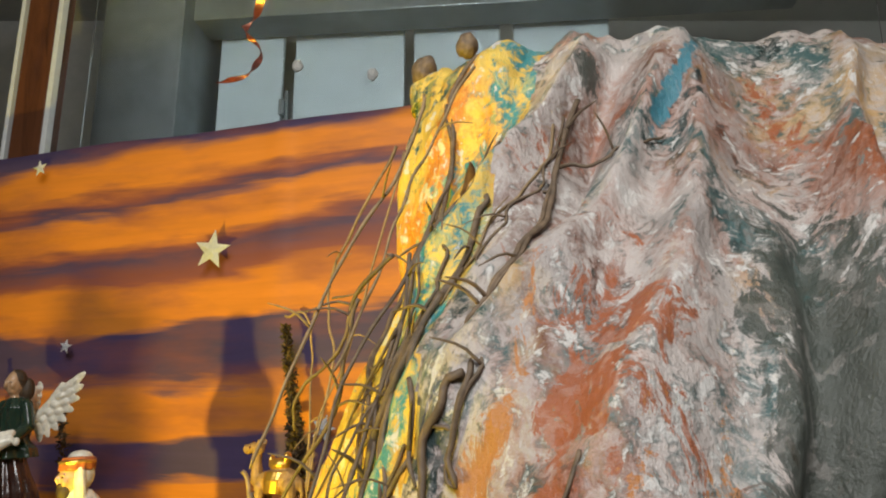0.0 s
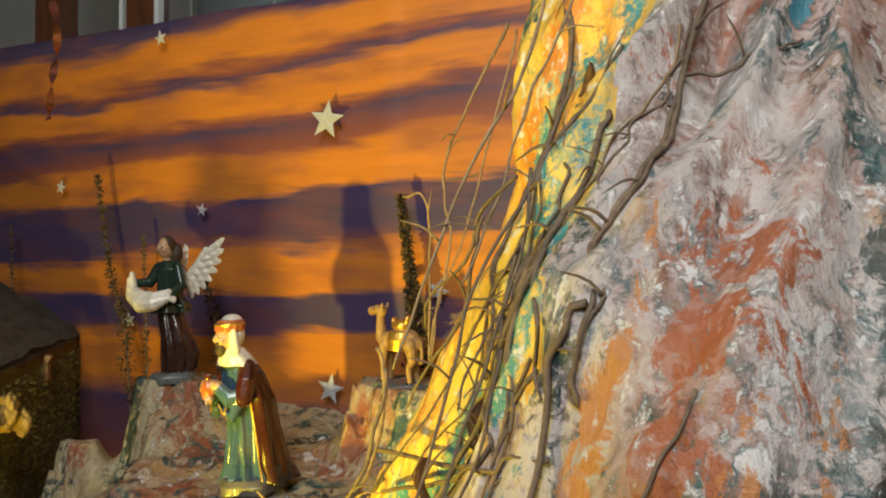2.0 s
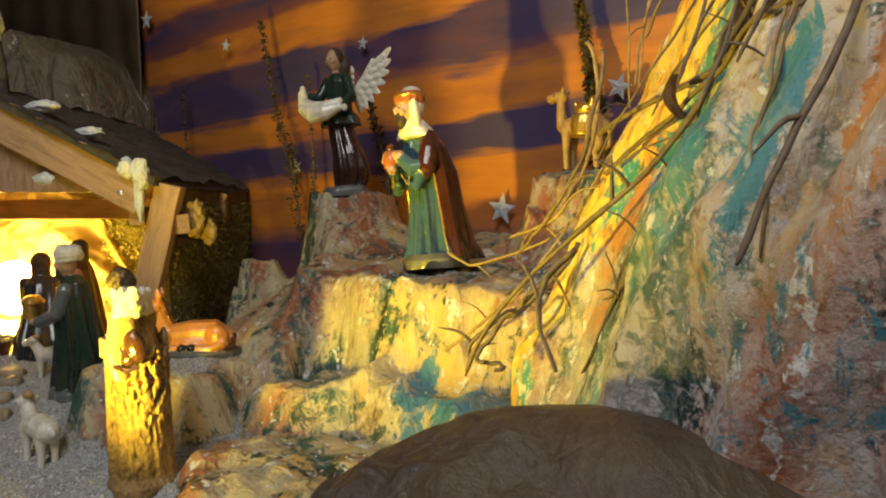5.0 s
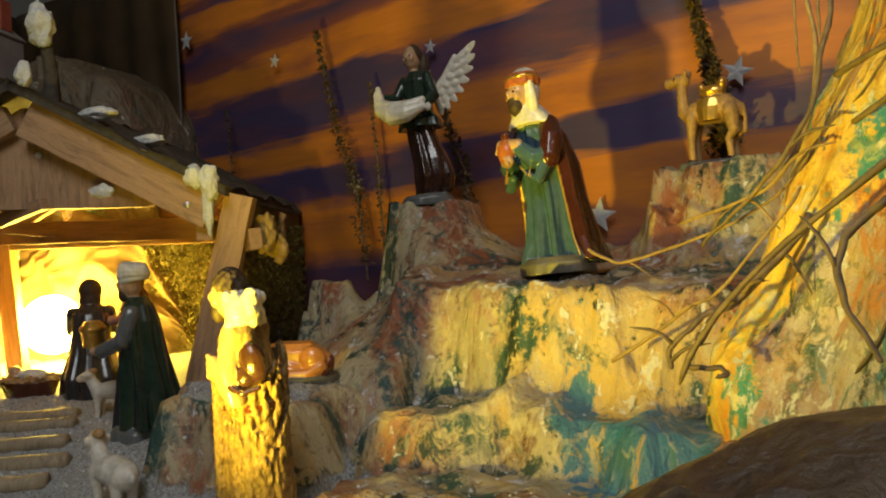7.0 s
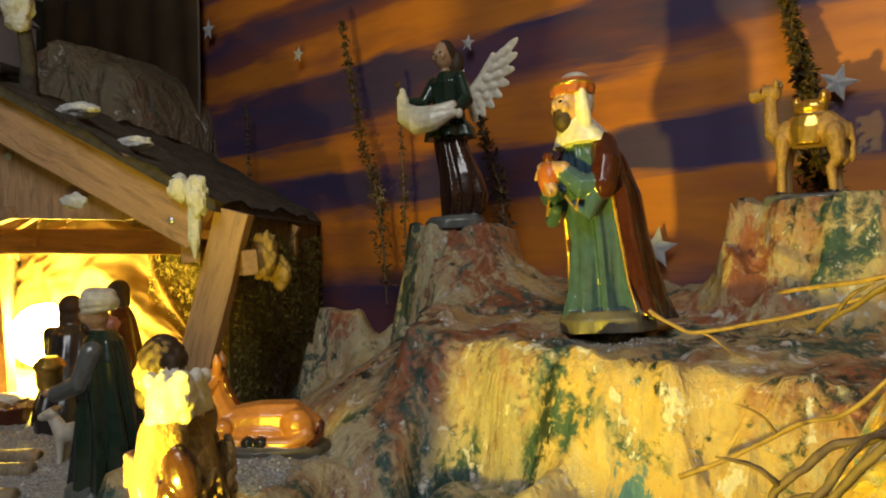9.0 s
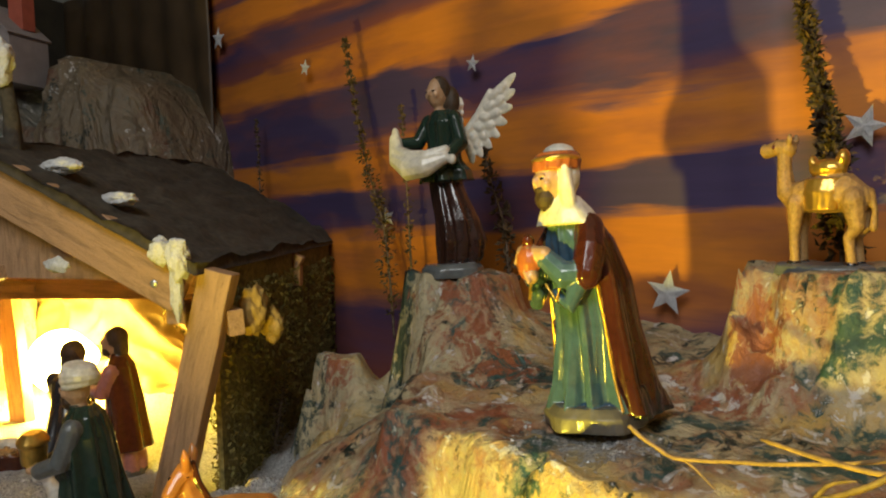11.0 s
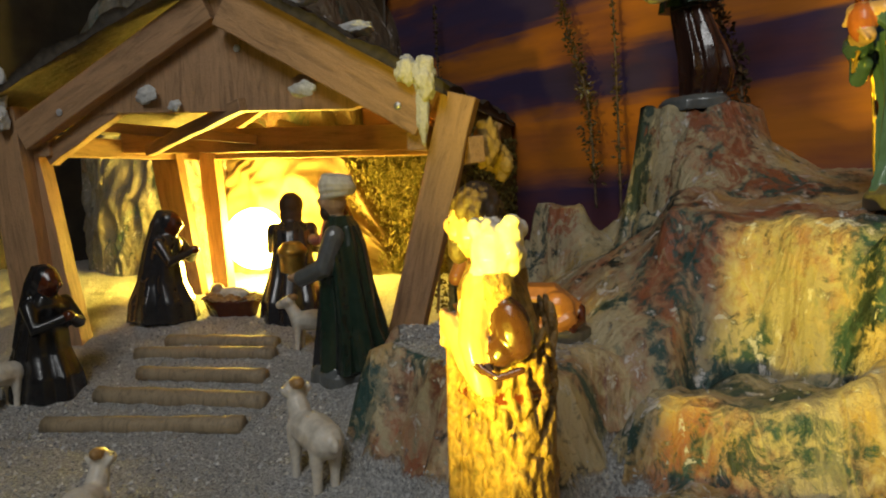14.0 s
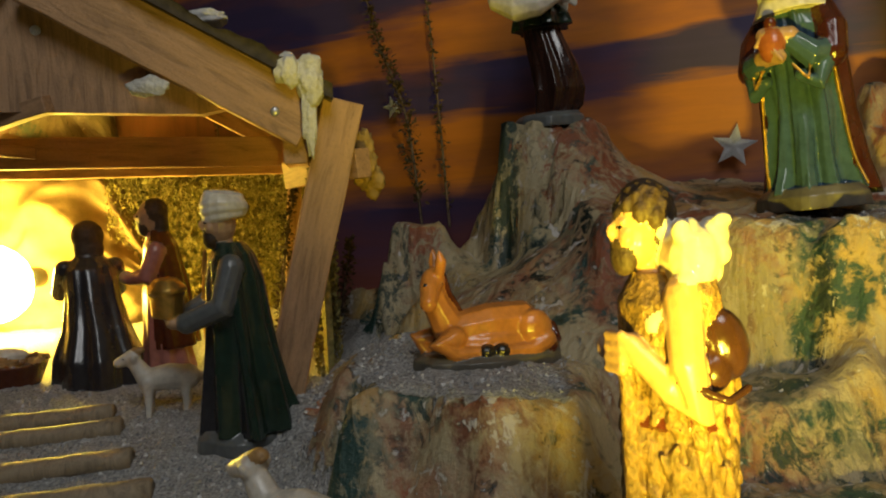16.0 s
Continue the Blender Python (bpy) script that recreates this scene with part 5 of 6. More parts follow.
def manger():
    f = Figure()
    f.loft([(0.0, 0, 0, 0.030, 0.020), (0.014, 0, 0, 0.036, 0.025), (0.022, 0, 0, 0.040, 0.028)], BROWNC, 7, 0.06)
    rnd = random.Random(8)
    for _ in range(60):
        th = rnd.random() * 6.28
        r = 0.038 * rnd.random() ** 0.5
        f.ball((r * math.cos(th), 0.7 * r * math.sin(th), 0.022 + 0.006 * rnd.random()), (0.011, 0.0018, 0.0018), TAN, (0, rnd.uniform(-30, 30), rnd.uniform(0, 180)), 6)
    f.ball((0.004, 0, 0.030), (0.020, 0.010, 0.008), WHITE)
    f.ball((-0.020, 0, 0.034), (0.009, 0.0085, 0.0085), SKIN)
    x, y = -1.085, 0.800
    f.finish("manger_figurine", "straw filled crib figurine with a swaddled infant form", "figurine", pose(x, y, height(x, y) - 0.001, 0, 0, 20), 0.0018)


def camel():
    f = Figure()
    f.loft([(-0.004, 0, 0, 0.024, 0.048), (0.004, 0, 0, 0.023, 0.046), (0.006, 0, 0, 0.018, 0.042)], GREYC, 7, 0.05)
    f.limb([(0, -0.020, 0.062), (0, 0.0, 0.064), (0, 0.024, 0.064), (0, 0.034, 0.060)], [0.0135, 0.0165, 0.016, 0.011], TAN)
    f.ball((0, 0.006, 0.080), (0.009, 0.014, 0.011), TAN)
    f.limb([(0, -0.026, 0.060), (0, -0.036, 0.066), (0, -0.038, 0.084), (0, -0.038, 0.100)], [0.012, 0.0098, 0.0072, 0.0068], TAN)
    f.limb([(0, -0.034, 0.103), (0, -0.046, 0.104), (0, -0.056, 0.101)], [0.0078, 0.0068, 0.006], TAN)
    f.ball((0, -0.058, 0.102), (0.0058, 0.005, 0.0062), TAN)
    for s in (-1, 1):
        f.ball((s * 0.0065, -0.030, 0.110), (0.0025, 0.003, 0.005), TAN)
        f.limb([(s * 0.009, -0.022, 0.056), (s * 0.0085, -0.024, 0.030), (s * 0.0085, -0.023, 0.008)], [0.0085, 0.0052, 0.0046], TAN)
        f.limb([(s * 0.009, 0.030, 0.058), (s * 0.009, 0.034, 0.036), (s * 0.009, 0.027, 0.028), (s * 0.009, 0.030, 0.008)], [0.011, 0.0072, 0.0052, 0.0046], TAN)
        for y in (-0.024, 0.029):
            f.ball((s * 0.0088, y, 0.006), (0.0058, 0.0072, 0.0032), BLACK, seg=8)
        f.loft([(0.050, s * 0.0125, 0.003, 0.0062, 0.014), (0.066, s * 0.012, 0.003, 0.0068, 0.0155), (0.076, s * 0.008, 0.003, 0.0078, 0.0165)], GOLD, 5, 0.06)
    f.ball((0, 0.004, 0.084), (0.0115, 0.018, 0.0085), GOLD)
    f.ball((0, 0.018, 0.092), (0.007, 0.006, 0.008), GOLD)
    f.ball((0, -0.010, 0.090), (0.006, 0.004, 0.006), GOLD)
    f.limb([(0, 0.042, 0.064), (0, 0.046, 0.05), (0, 0.045, 0.036)], [0.004, 0.0028, 0.0036], TAN)
    f.limb([(-0.0075, -0.046, 0.104), (0, -0.046, 0.1115), (0.0075, -0.046, 0.104)], 0.0012, BROWNC)
    x, y = -0.203, 0.908
    f.finish("camel_figurine", "standing tan camel figurine with a gold saddle", "figurine", pose(x, y, height(x, y) - 0.001, 0, 0, -112) @ Matrix.Diagonal((1, 0.80, 0.97, 1)), 0.0011)


def donkey():
    f = Figure()
    f.loft([(-0.004, 0, 0, 0.030, 0.055), (0.004, 0, 0, 0.030, 0.055), (0.007, 0, 0, 0.024, 0.049)], BASE, 7, 0.04)
    f.limb([(0, -0.026, 0.022), (0, 0.0, 0.024), (0, 0.026, 0.024), (0, 0.040, 0.018)], [0.014, 0.0165, 0.0165, 0.011], DONKEY)
    f.limb([(0, -0.030, 0.026), (0, -0.038, 0.042), (0, -0.042, 0.056)], [0.0125, 0.010, 0.0082], DONKEY)
    f.limb([(0, -0.040, 0.060), (0.008, -0.045, 0.053), (0.015, -0.048, 0.046)], [0.0088, 0.0072, 0.0062], DONKEY)
    for s in (-1, 1):
        f.limb([(s * 0.0055, -0.037, 0.064), (s * 0.0085, -0.036, 0.074), (s * 0.0085, -0.037, 0.080)], [0.0038, 0.0042, 0.0014], DONKEY)
        f.ball((0.0085 + 0.002 * s, -0.0425 - 0.0062 * s, 0.0580), (0.0016, 0.0018, 0.0016), BLACK, seg=6)
    f.limb([(0, -0.034, 0.066), (0, -0.030, 0.050), (0, -0.022, 0.038)], [0.003, 0.0036, 0.0025], BROWNC)
    f.limb([(0.014, -0.030, 0.020), (0.017, -0.044, 0.017), (0.018, -0.030, 0.009), (0.018, -0.012, 0.009)], [0.0085, 0.0066, 0.005, 0.0045], DONKEY)
    f.limb([(-0.012, -0.032, 0.018), (-0.014, -0.052, 0.016), (-0.012, -0.044, 0.008)], [0.008, 0.006, 0.005], DONKEY)
    f.ball((0.013, 0.030, 0.021), (0.009, 0.014, 0.0145), DONKEY)
    f.ball((0.004, 0.002, 0.014), (0.016, 0.036, 0.012), DONKEY)
    f.limb([(0.017, 0.038, 0.014), (0.020, 0.024, 0.008), (0.020, 0.004, 0.0085)], [0.007, 0.0052, 0.0045], DONKEY)
    f.ball((0.020, -0.009, 0.0095), (0.0055, 0.0062, 0.005), BLACK, seg=8)
    f.ball((0.021, 0.002, 0.0095), (0.0055, 0.0062, 0.005), BLACK, seg=8)
    f.limb([(0.004, 0.048, 0.020), (0.012, 0.049, 0.012), (0.018, 0.042, 0.009)], [0.004, 0.003, 0.0045], BROWNC)
    x, y = -0.612, 0.672
    f.finish("donkey_figurine", "orange brown donkey figurine lying on an oval base", "figurine", pose(x, y, height(x, y) + 0.006, 0, 0, -66) @ Matrix.Scale(0.94, 4), 0.0010)


def sheep(name, label, x, y, rz, s, lying=False, group="sheep near the stable"):
    f = Figure()
    leg = 0.0 if lying else 0.026 * s
    f.limb([(0, -0.018 * s, 0.014 * s + leg), (0, 0.004 * s, 0.016 * s + leg), (0, 0.024 * s, 0.014 * s + leg)], [0.013 * s, 0.0155 * s, 0.0145 * s], WOOLC)
    f.limb([(0, -0.022 * s, 0.020 * s + leg), (0, -0.032 * s, 0.036 * s + leg)], [0.0105 * s, 0.008 * s], WOOLC)
    f.limb([(0, -0.033 * s, 0.041 * s + leg), (0, -0.048 * s, 0.036 * s + leg)], [0.0092 * s, 0.0058 * s], WOOLC)
    f.ball((0, -0.027 * s, 0.048 * s + leg), (0.006 * s, 0.008 * s, 0.005 * s), TAN)
    for q in (-1, 1):
        f.ball((q * 0.0095 * s, -0.031 * s, 0.040 * s + leg), (0.0028 * s, 0.0045 * s, 0.0062 * s), WOOLC, (0, q * 30, 0), 8)
        f.ball((q * 0.0065 * s, -0.041 * s, 0.042 * s + leg), (0.0013 * s,) * 3, BLACK, seg=6)
        if not lying:
            for y0 in (-0.018, 0.022):
                f.limb([(q * 0.0075 * s, y0 * s, 0.014 * s + leg), (q * 0.0075 * s, y0 * s, leg * 0.5), (q * 0.0075 * s, (y0 - 0.001) * s, 0.0)], [0.0075 * s, 0.0042 * s, 0.0038 * s], WOOLC)
        else:
            f.limb([(q * 0.009 * s, -0.020 * s, 0.008 * s), (q * 0.009 * s, -0.034 * s, 0.005 * s)], [0.006 * s, 0.004 * s], WOOLC)
    f.ball((0, 0.038 * s, 0.014 * s + leg), (0.004 * s, 0.006 * s, 0.006 * s), WOOLC, seg=8)
    if lying:
        f.loft([(-0.003, 0, 0, 0.020 * s, 0.036 * s), (0.004 * s, 0, 0, 0.020 * s, 0.036 * s)], BASE, 5, 0.05)
    f.finish(name, label, "figurine", pose(x, y, height(x, y) - 0.001, 0, 0, rz), 0.0013, group)


king()
angel()
shepherd()
magus()
joseph()
manger()
# Skin in dark leather glaze: the shade of the backlit faces, as colour.
kneeling("mary_figurine", "dark robed kneeling woman figurine beside the crib", -1.135, 0.745, 110, 0.135, ROBE, ROBE, skin_mat=BROWNC)
kneeling("kneeling_figurine", "kneeling figurine in dark robe before the bulb", -1.010, 0.835, -140, 0.155, ROBE, HAIR, skin_mat=BROWNC, hood=False)
kneeling("kneeling_figurine", "black robed kneeling figurine with bare arms beside the post", -1.080, 0.565, 95, 0.130, BLACK, BLACK, skin_mat=BROWNC)
camel()
donkey()
sheep("sheep_figurine", "white ceramic sheep figurine standing on the gravel", -0.712, 0.552, -112, 0.88)
sheep("sheep_figurine", "small white lamb figurine resting by the magus", -0.880, 0.728, -70, 0.72)
sheep("sheep_figurine", "white ceramic sheep figurine at the edge of the gravel", -0.772, 0.420, -150, 0.72)
sheep("sheep_figurine", "white ceramic sheep figurine beside the kneeling figurine", -1.085, 0.515, 10, 0.8)


# ---- glitter stars ----
def star(x, z, r, spin, off=0.010):
    bm = bmesh.new()
    c = [bm.verts.new((0, s * 0.0045, 0)) for s in (-1, 1)]
    rim = []
    for k in range(10):
        a = radians(90 + spin + 36 * k)
        q = r if k % 2 == 0 else r * 0.42
        rim.append(bm.verts.new((q * math.cos(a), 0, q * math.sin(a))))
    for k in range(10):
        bm.faces.new((c[0], rim[k], rim[(k + 1) % 10]))
        bm.faces.new((c[1], rim[(k + 1) % 10], rim[k]))
    ob = part("glitter_star", bm, M_SILVER, smooth=False)
    ob.matrix_world = pose(x, 0.98 - 0.31 * x - 0.012 - off, z, 0, 0, -17)
    tagged(ob, "silver glitter star stuck on the painted backdrop", "star", "stars on the backdrop")


for x, z, r, spin in ((-0.357, 1.545, 0.033, -8), (-0.703, 1.716, 0.016, 10), (-0.956, 1.452, 0.015, -14), (-0.606, 1.404, 0.013, -10), (-0.346, 1.115, 0.026, -8), (-0.166, 1.279, 0.020, -18),
                      (-0.773, 1.200, 0.017, 14), (-1.112, 1.201, 0.015, 5), (-1.215, 1.547, 0.023, -6)):
    star(x, z, r, spin)


# ---- dried sprigs ----
def sprig(pts, spread, count, seed, label, leaf=0.006):
    rnd = random.Random(seed)
    thing = new("dried_sprig")
    path = smooth_path(pts, 40)
    thing.location = path[0]
    base = Matrix.Translation(-path[0])
    bm = bmesh.new()
    tube(bm, path, [0.0022 - 0.0016 * i / 39 for i in range(40)], 6)
    part("stem", bm, M_VINE, thing).matrix_local = base
    bm = bmesh.new()
    for _ in range(count):
        s = rnd.random() ** 0.9
        p = path[min(39, int(4 + 35 * s))]
        w = spread * (0.4 + 0.8 * abs(noise.noise((s * 9, seed, 0)))) * (1.1 - 0.75 * s)
        d = Vector((rnd.gauss(0, 1), rnd.gauss(0, 1), rnd.gauss(0.5, 0.8))).normalized()
        q = p + d * w * rnd.random() ** 0.6
        rot = d.to_track_quat("Z", "Y").to_matrix() @ Euler((rnd.uniform(-0.7, 0.7), rnd.uniform(-0.7, 0.7), rnd.random() * 6)).to_matrix()
        r = leaf * rnd.uniform(0.5, 1.1)
        vs = [bm.verts.new(q + rot @ Vector(c) * r) for c in ((0, 0, -0.6), (0.34, 0.1, 0.1), (0, -0.08, 0.9), (-0.34, 0.1, 0.1))]
        bm.faces.new(vs[:3])
        bm.faces.new((vs[0], vs[2], vs[3]))
    part("leaves", bm, M_DRYLEAF, thing, smooth=False).matrix_local = base
    tagged(thing, label, "dried plant", "dried sprigs")


M_DRYLEAF, nt, b = material("dry_leaf", 0.8)
g = nt.nodes.new("ShaderNodeNewGeometry")
nt.links.new(ramp(nt, g.outputs["Random Per Island"], [(0.0, (0.035, 0.025, 0.012)), (0.6, (0.075, 0.05, 0.022)), (1.0, (0.15, 0.085, 0.03))]), b.inputs["Base Color"])
sprig([(-0.185, 0.965, 1.15), (-0.192, 0.968, 1.24), (-0.205, 0.985, 1.32), (-0.222, 1.0, 1.42)], 0.030, 2000, 1, "tall brown dried sprig standing behind the camel", 0.008)
sprig([(-0.728, 1.13, 1.03), (-0.745, 1.14, 1.18), (-0.785, 1.155, 1.30), (-0.822, 1.17, 1.47)], 0.026, 750, 2, "thin brown dried sprig before the painted backdrop", 0.007)
sprig([(-0.530, 1.06, 1.10), (-0.535, 1.07, 1.18), (-0.560, 1.085, 1.25), (-0.575, 1.095, 1.31)], 0.030, 330, 3, "sparse dark dried sprig behind the angel", 0.008)
sprig([(-1.050, 1.24, 1.00), (-1.065, 1.26, 1.20), (-1.085, 1.28, 1.38)], 0.015, 300, 4, "thin dark dried sprig by the backdrop", 0.006)
sprig([(-0.690, 1.12, 1.03), (-0.700, 1.13, 1.2), (-0.712, 1.14, 1.36)], 0.016, 260, 5, "thin brown dried sprig before the painted backdrop", 0.006)
sprig([(-0.860, 0.93, 0.90), (-0.850, 0.93, 1.0), (-0.835, 0.94, 1.09)], 0.022, 420, 6, "low brown dried weed beside the stable post", 0.005)
sprig([(-0.805, 0.95, 0.90), (-0.79, 0.95, 0.97), (-0.78, 0.955, 1.03)], 0.022, 420, 7, "low brown dried weed beside the stable post", 0.005)

# ---- vines on the tall rock ----
tangle = random.Random(21)


def vine_strand(mat, r, pts):
    bm = bmesh.new()
    path = smooth_path(pts, 7 * len(pts))
    k = len(path)
    seed = pts[0][0] * 31 + pts[0][2] * 17
    path = [p + Vector((noise.noise((i * 0.35, seed, 0)), noise.noise((i * 0.35, seed, 5)), noise.noise((i * 0.35, seed, 9)))) * 0.004 for i, p in enumerate(path)]
    for i, p in enumerate(path):
        near, normal, _, far = ROCK_TREE[0].find_nearest(p)
        if near is not None and far < 0.09 and (p - near).dot(normal) < r * 0.75:
            path[i] = near + normal * r * 0.75
    for _ in range(2):
        path = [path[0]] + [(a + 2 * b2 + c) / 4 for a, b2, c in zip(path, path[1:], path[2:])] + [path[-1]]
    radii = [max(0.0008, r * (1.0 - 0.35 * i / k) * 0.52 * (1 + 0.25 * noise.noise((i * 0.8, seed, 2)))) for i in range(k)]
    radii[-1] *= 0.5
    tube(bm, path, radii, 8, 0, 0.25, seed)
    for _ in range(int(k / 15)):
        i = tangle.randrange(3, k - 3)
        d = Vector((tangle.uniform(-1, 1), tangle.uniform(-0.8, 0.2), tangle.uniform(-0.6, 1))).normalized()
        q = path[i]
        tube(bm, smooth_path([q, q + d * 0.012 + Vector((0, 0, 0.004)), q + d * 0.03], 6), [r * 0.35, r * 0.33, r * 0.3, r * 0.26, r * 0.2, r * 0.08], 5)
    tagged(part("dry_vine", bm, mat), "dry brown climbing vine strand clinging to the tall rock", "vine", "vines on the tall rock")


vine_strand(M_VINEPALE, 0.00357, [(-0.053, 0.770, 1.602), (-0.096, 0.770, 1.511), (-0.120, 0.770, 1.453), (-0.123, 0.760, 1.401), (-0.113, 0.740, 1.352), (-0.123, 0.720, 1.284), (-0.129, 0.700, 1.233)])
vine_strand(M_VINEPALE, 0.00272, [(-0.043, 0.750, 1.587), (-0.076, 0.730, 1.439), (-0.096, 0.710, 1.350), (-0.119, 0.700, 1.295), (-0.125, 0.690, 1.229)])
vine_strand(M_VINEPALE, 0.00289, [(-0.173, 0.775, 1.403), (-0.147, 0.770, 1.405), (-0.141, 0.770, 1.354), (-0.139, 0.760, 1.295), (-0.137, 0.750, 1.218)])
vine_strand(M_VINE, 0.00255, [(-0.118, 0.755, 1.419), (-0.083, 0.745, 1.427)])
vine_strand(M_VINE, 0.00467, [(0.046, 0.600, 1.624), (0.031, 0.585, 1.564), (0.010, 0.565, 1.504), (-0.004, 0.540, 1.443), (-0.019, 0.520, 1.403), (-0.037, 0.500, 1.363), (-0.032, 0.490, 1.330), (-0.015, 0.475, 1.304), (-0.029, 0.460, 1.256)])
vine_strand(M_VINE, 0.00306, [(0.015, 0.575, 1.554), (0.003, 0.555, 1.481), (-0.017, 0.530, 1.410), (-0.022, 0.510, 1.360), (-0.015, 0.490, 1.330), (-0.035, 0.480, 1.297), (-0.051, 0.470, 1.259)])
vine_strand(M_VINE, 0.00408, [(0.031, 0.450, 1.435), (0.023, 0.445, 1.403), (0.016, 0.430, 1.357), (0.010, 0.405, 1.310), (0.002, 0.375, 1.262)])
vine_strand(M_VINE, 0.00425, [(0.102, 0.500, 1.530), (0.078, 0.465, 1.468), (0.065, 0.445, 1.426), (0.050, 0.425, 1.384), (0.038, 0.410, 1.355), (0.030, 0.395, 1.328), (0.019, 0.375, 1.298), (0.012, 0.355, 1.264)])
vine_strand(M_VINE, 0.00323, [(0.088, 0.480, 1.499), (0.072, 0.450, 1.447), (0.054, 0.435, 1.404), (0.051, 0.420, 1.376), (0.034, 0.405, 1.348), (0.033, 0.390, 1.324), (0.016, 0.370, 1.292), (0.007, 0.350, 1.264)])
vine_strand(M_VINE, 0.00289, [(0.078, 0.465, 1.466), (0.101, 0.450, 1.462), (0.124, 0.450, 1.472), (0.153, 0.455, 1.485)])
vine_strand(M_VINE, 0.00306, [(-0.058, 0.520, 1.312), (-0.025, 0.490, 1.318), (0.002, 0.465, 1.325), (-0.005, 0.460, 1.332), (-0.018, 0.470, 1.326)])
vine_strand(M_VINE, 0.00493, [(0.013, 0.420, 1.356), (0.001, 0.415, 1.313), (-0.031, 0.420, 1.275), (-0.059, 0.430, 1.216), (-0.109, 0.460, 1.143), (-0.199, 0.500, 1.068), (-0.247, 0.520, 0.995)])
vine_strand(M_VINE, 0.00442, [(0.014, 0.375, 1.315), (-0.007, 0.360, 1.270), (-0.021, 0.335, 1.207), (-0.052, 0.310, 1.146), (-0.072, 0.300, 1.098)])
vine_strand(M_VINE, 0.00374, [(-0.149, 0.550, 1.177), (-0.068, 0.440, 1.201), (-0.024, 0.385, 1.212), (-0.001, 0.365, 1.235)])
vine_strand(M_VINE, 0.0034, [(-0.142, 0.540, 1.145), (-0.084, 0.450, 1.185), (-0.044, 0.400, 1.211), (-0.034, 0.410, 1.241)])
vine_strand(M_VINEPALE, 0.00306, [(-0.319, 0.710, 1.074), (-0.292, 0.700, 1.062), (-0.228, 0.660, 1.080), (-0.161, 0.600, 1.114)])
vine_strand(M_VINE, 0.00221, [(0.061, 0.305, 1.282), (0.038, 0.297, 1.249), (0.019, 0.283, 1.210), (0.004, 0.272, 1.181), (-0.014, 0.266, 1.158)])
vine_strand(M_VINE, 0.00187, [(0.063, 0.250, 1.198), (0.052, 0.250, 1.169), (0.043, 0.250, 1.135)])
vine_strand(M_VINE, 0.00476, [(-0.162, 0.560, 1.092), (-0.204, 0.555, 1.044), (-0.235, 0.550, 1.027), (-0.248, 0.548, 1.013), (-0.250, 0.548, 0.997)])
vine_strand(M_VINE, 0.00425, [(-0.169, 0.540, 1.085), (-0.201, 0.540, 1.052), (-0.225, 0.540, 1.028), (-0.241, 0.535, 1.005), (-0.230, 0.530, 1.002), (-0.217, 0.530, 1.000), (-0.224, 0.525, 0.997)])
vine_strand(M_VINE, 0.00408, [(-0.151, 0.440, 1.096), (-0.170, 0.440, 1.076), (-0.172, 0.430, 1.048), (-0.159, 0.420, 1.022)])
vine_strand(M_VINEPALE, 0.00289, [(-0.296, 0.620, 0.990), (-0.242, 0.585, 1.029), (-0.210, 0.560, 1.055), (-0.169, 0.550, 1.110)])
vine_strand(M_VINEPALE, 0.00357, [(-0.160, 0.600, 1.253), (-0.152, 0.590, 1.211), (-0.165, 0.570, 1.139), (-0.195, 0.585, 1.106), (-0.243, 0.660, 1.091)])
vine_strand(M_VINE, 0.00374, [(-0.144, 0.570, 1.240), (-0.155, 0.560, 1.183), (-0.173, 0.560, 1.135), (-0.206, 0.590, 1.096), (-0.228, 0.620, 1.073)])

for k in range(12):
    x0, z0 = tangle.uniform(-0.02, 0.09), tangle.uniform(1.36, 1.58)
    drop = tangle.uniform(0.16, 0.34)
    vine_strand(M_VINE if k % 3 else M_VINEPALE, tangle.uniform(0.0020, 0.0034), [(x0 - 0.33 * drop * q + tangle.uniform(-0.012, 0.012), 0.53 - 0.36 * (1.58 - z0 + drop * q) - 0.012, z0 - drop * q) for q in (0, 0.25, 0.5, 0.75, 1.0)])
for k in range(16):
    x0, z0 = tangle.uniform(-0.045, 0.045), tangle.uniform(1.20, 1.40)
    drop, run = tangle.uniform(0.10, 0.24), tangle.uniform(0.40, 0.75)
    vine_strand(M_VINE, tangle.uniform(0.0018, 0.0034), [(x0 - run * drop * q + tangle.uniform(-0.010, 0.010), 0.42 + 0.10 * (z0 - 1.3) + 0.10 * q * drop / 0.24 + tangle.uniform(-0.01, 0.01), z0 - drop * q) for q in (0, 0.25, 0.5, 0.75, 1.0)])
M_LEAF = plain("curled_leaf", (0.16, 0.08, 0.03), 0.7, vary=0.4, scale=120)
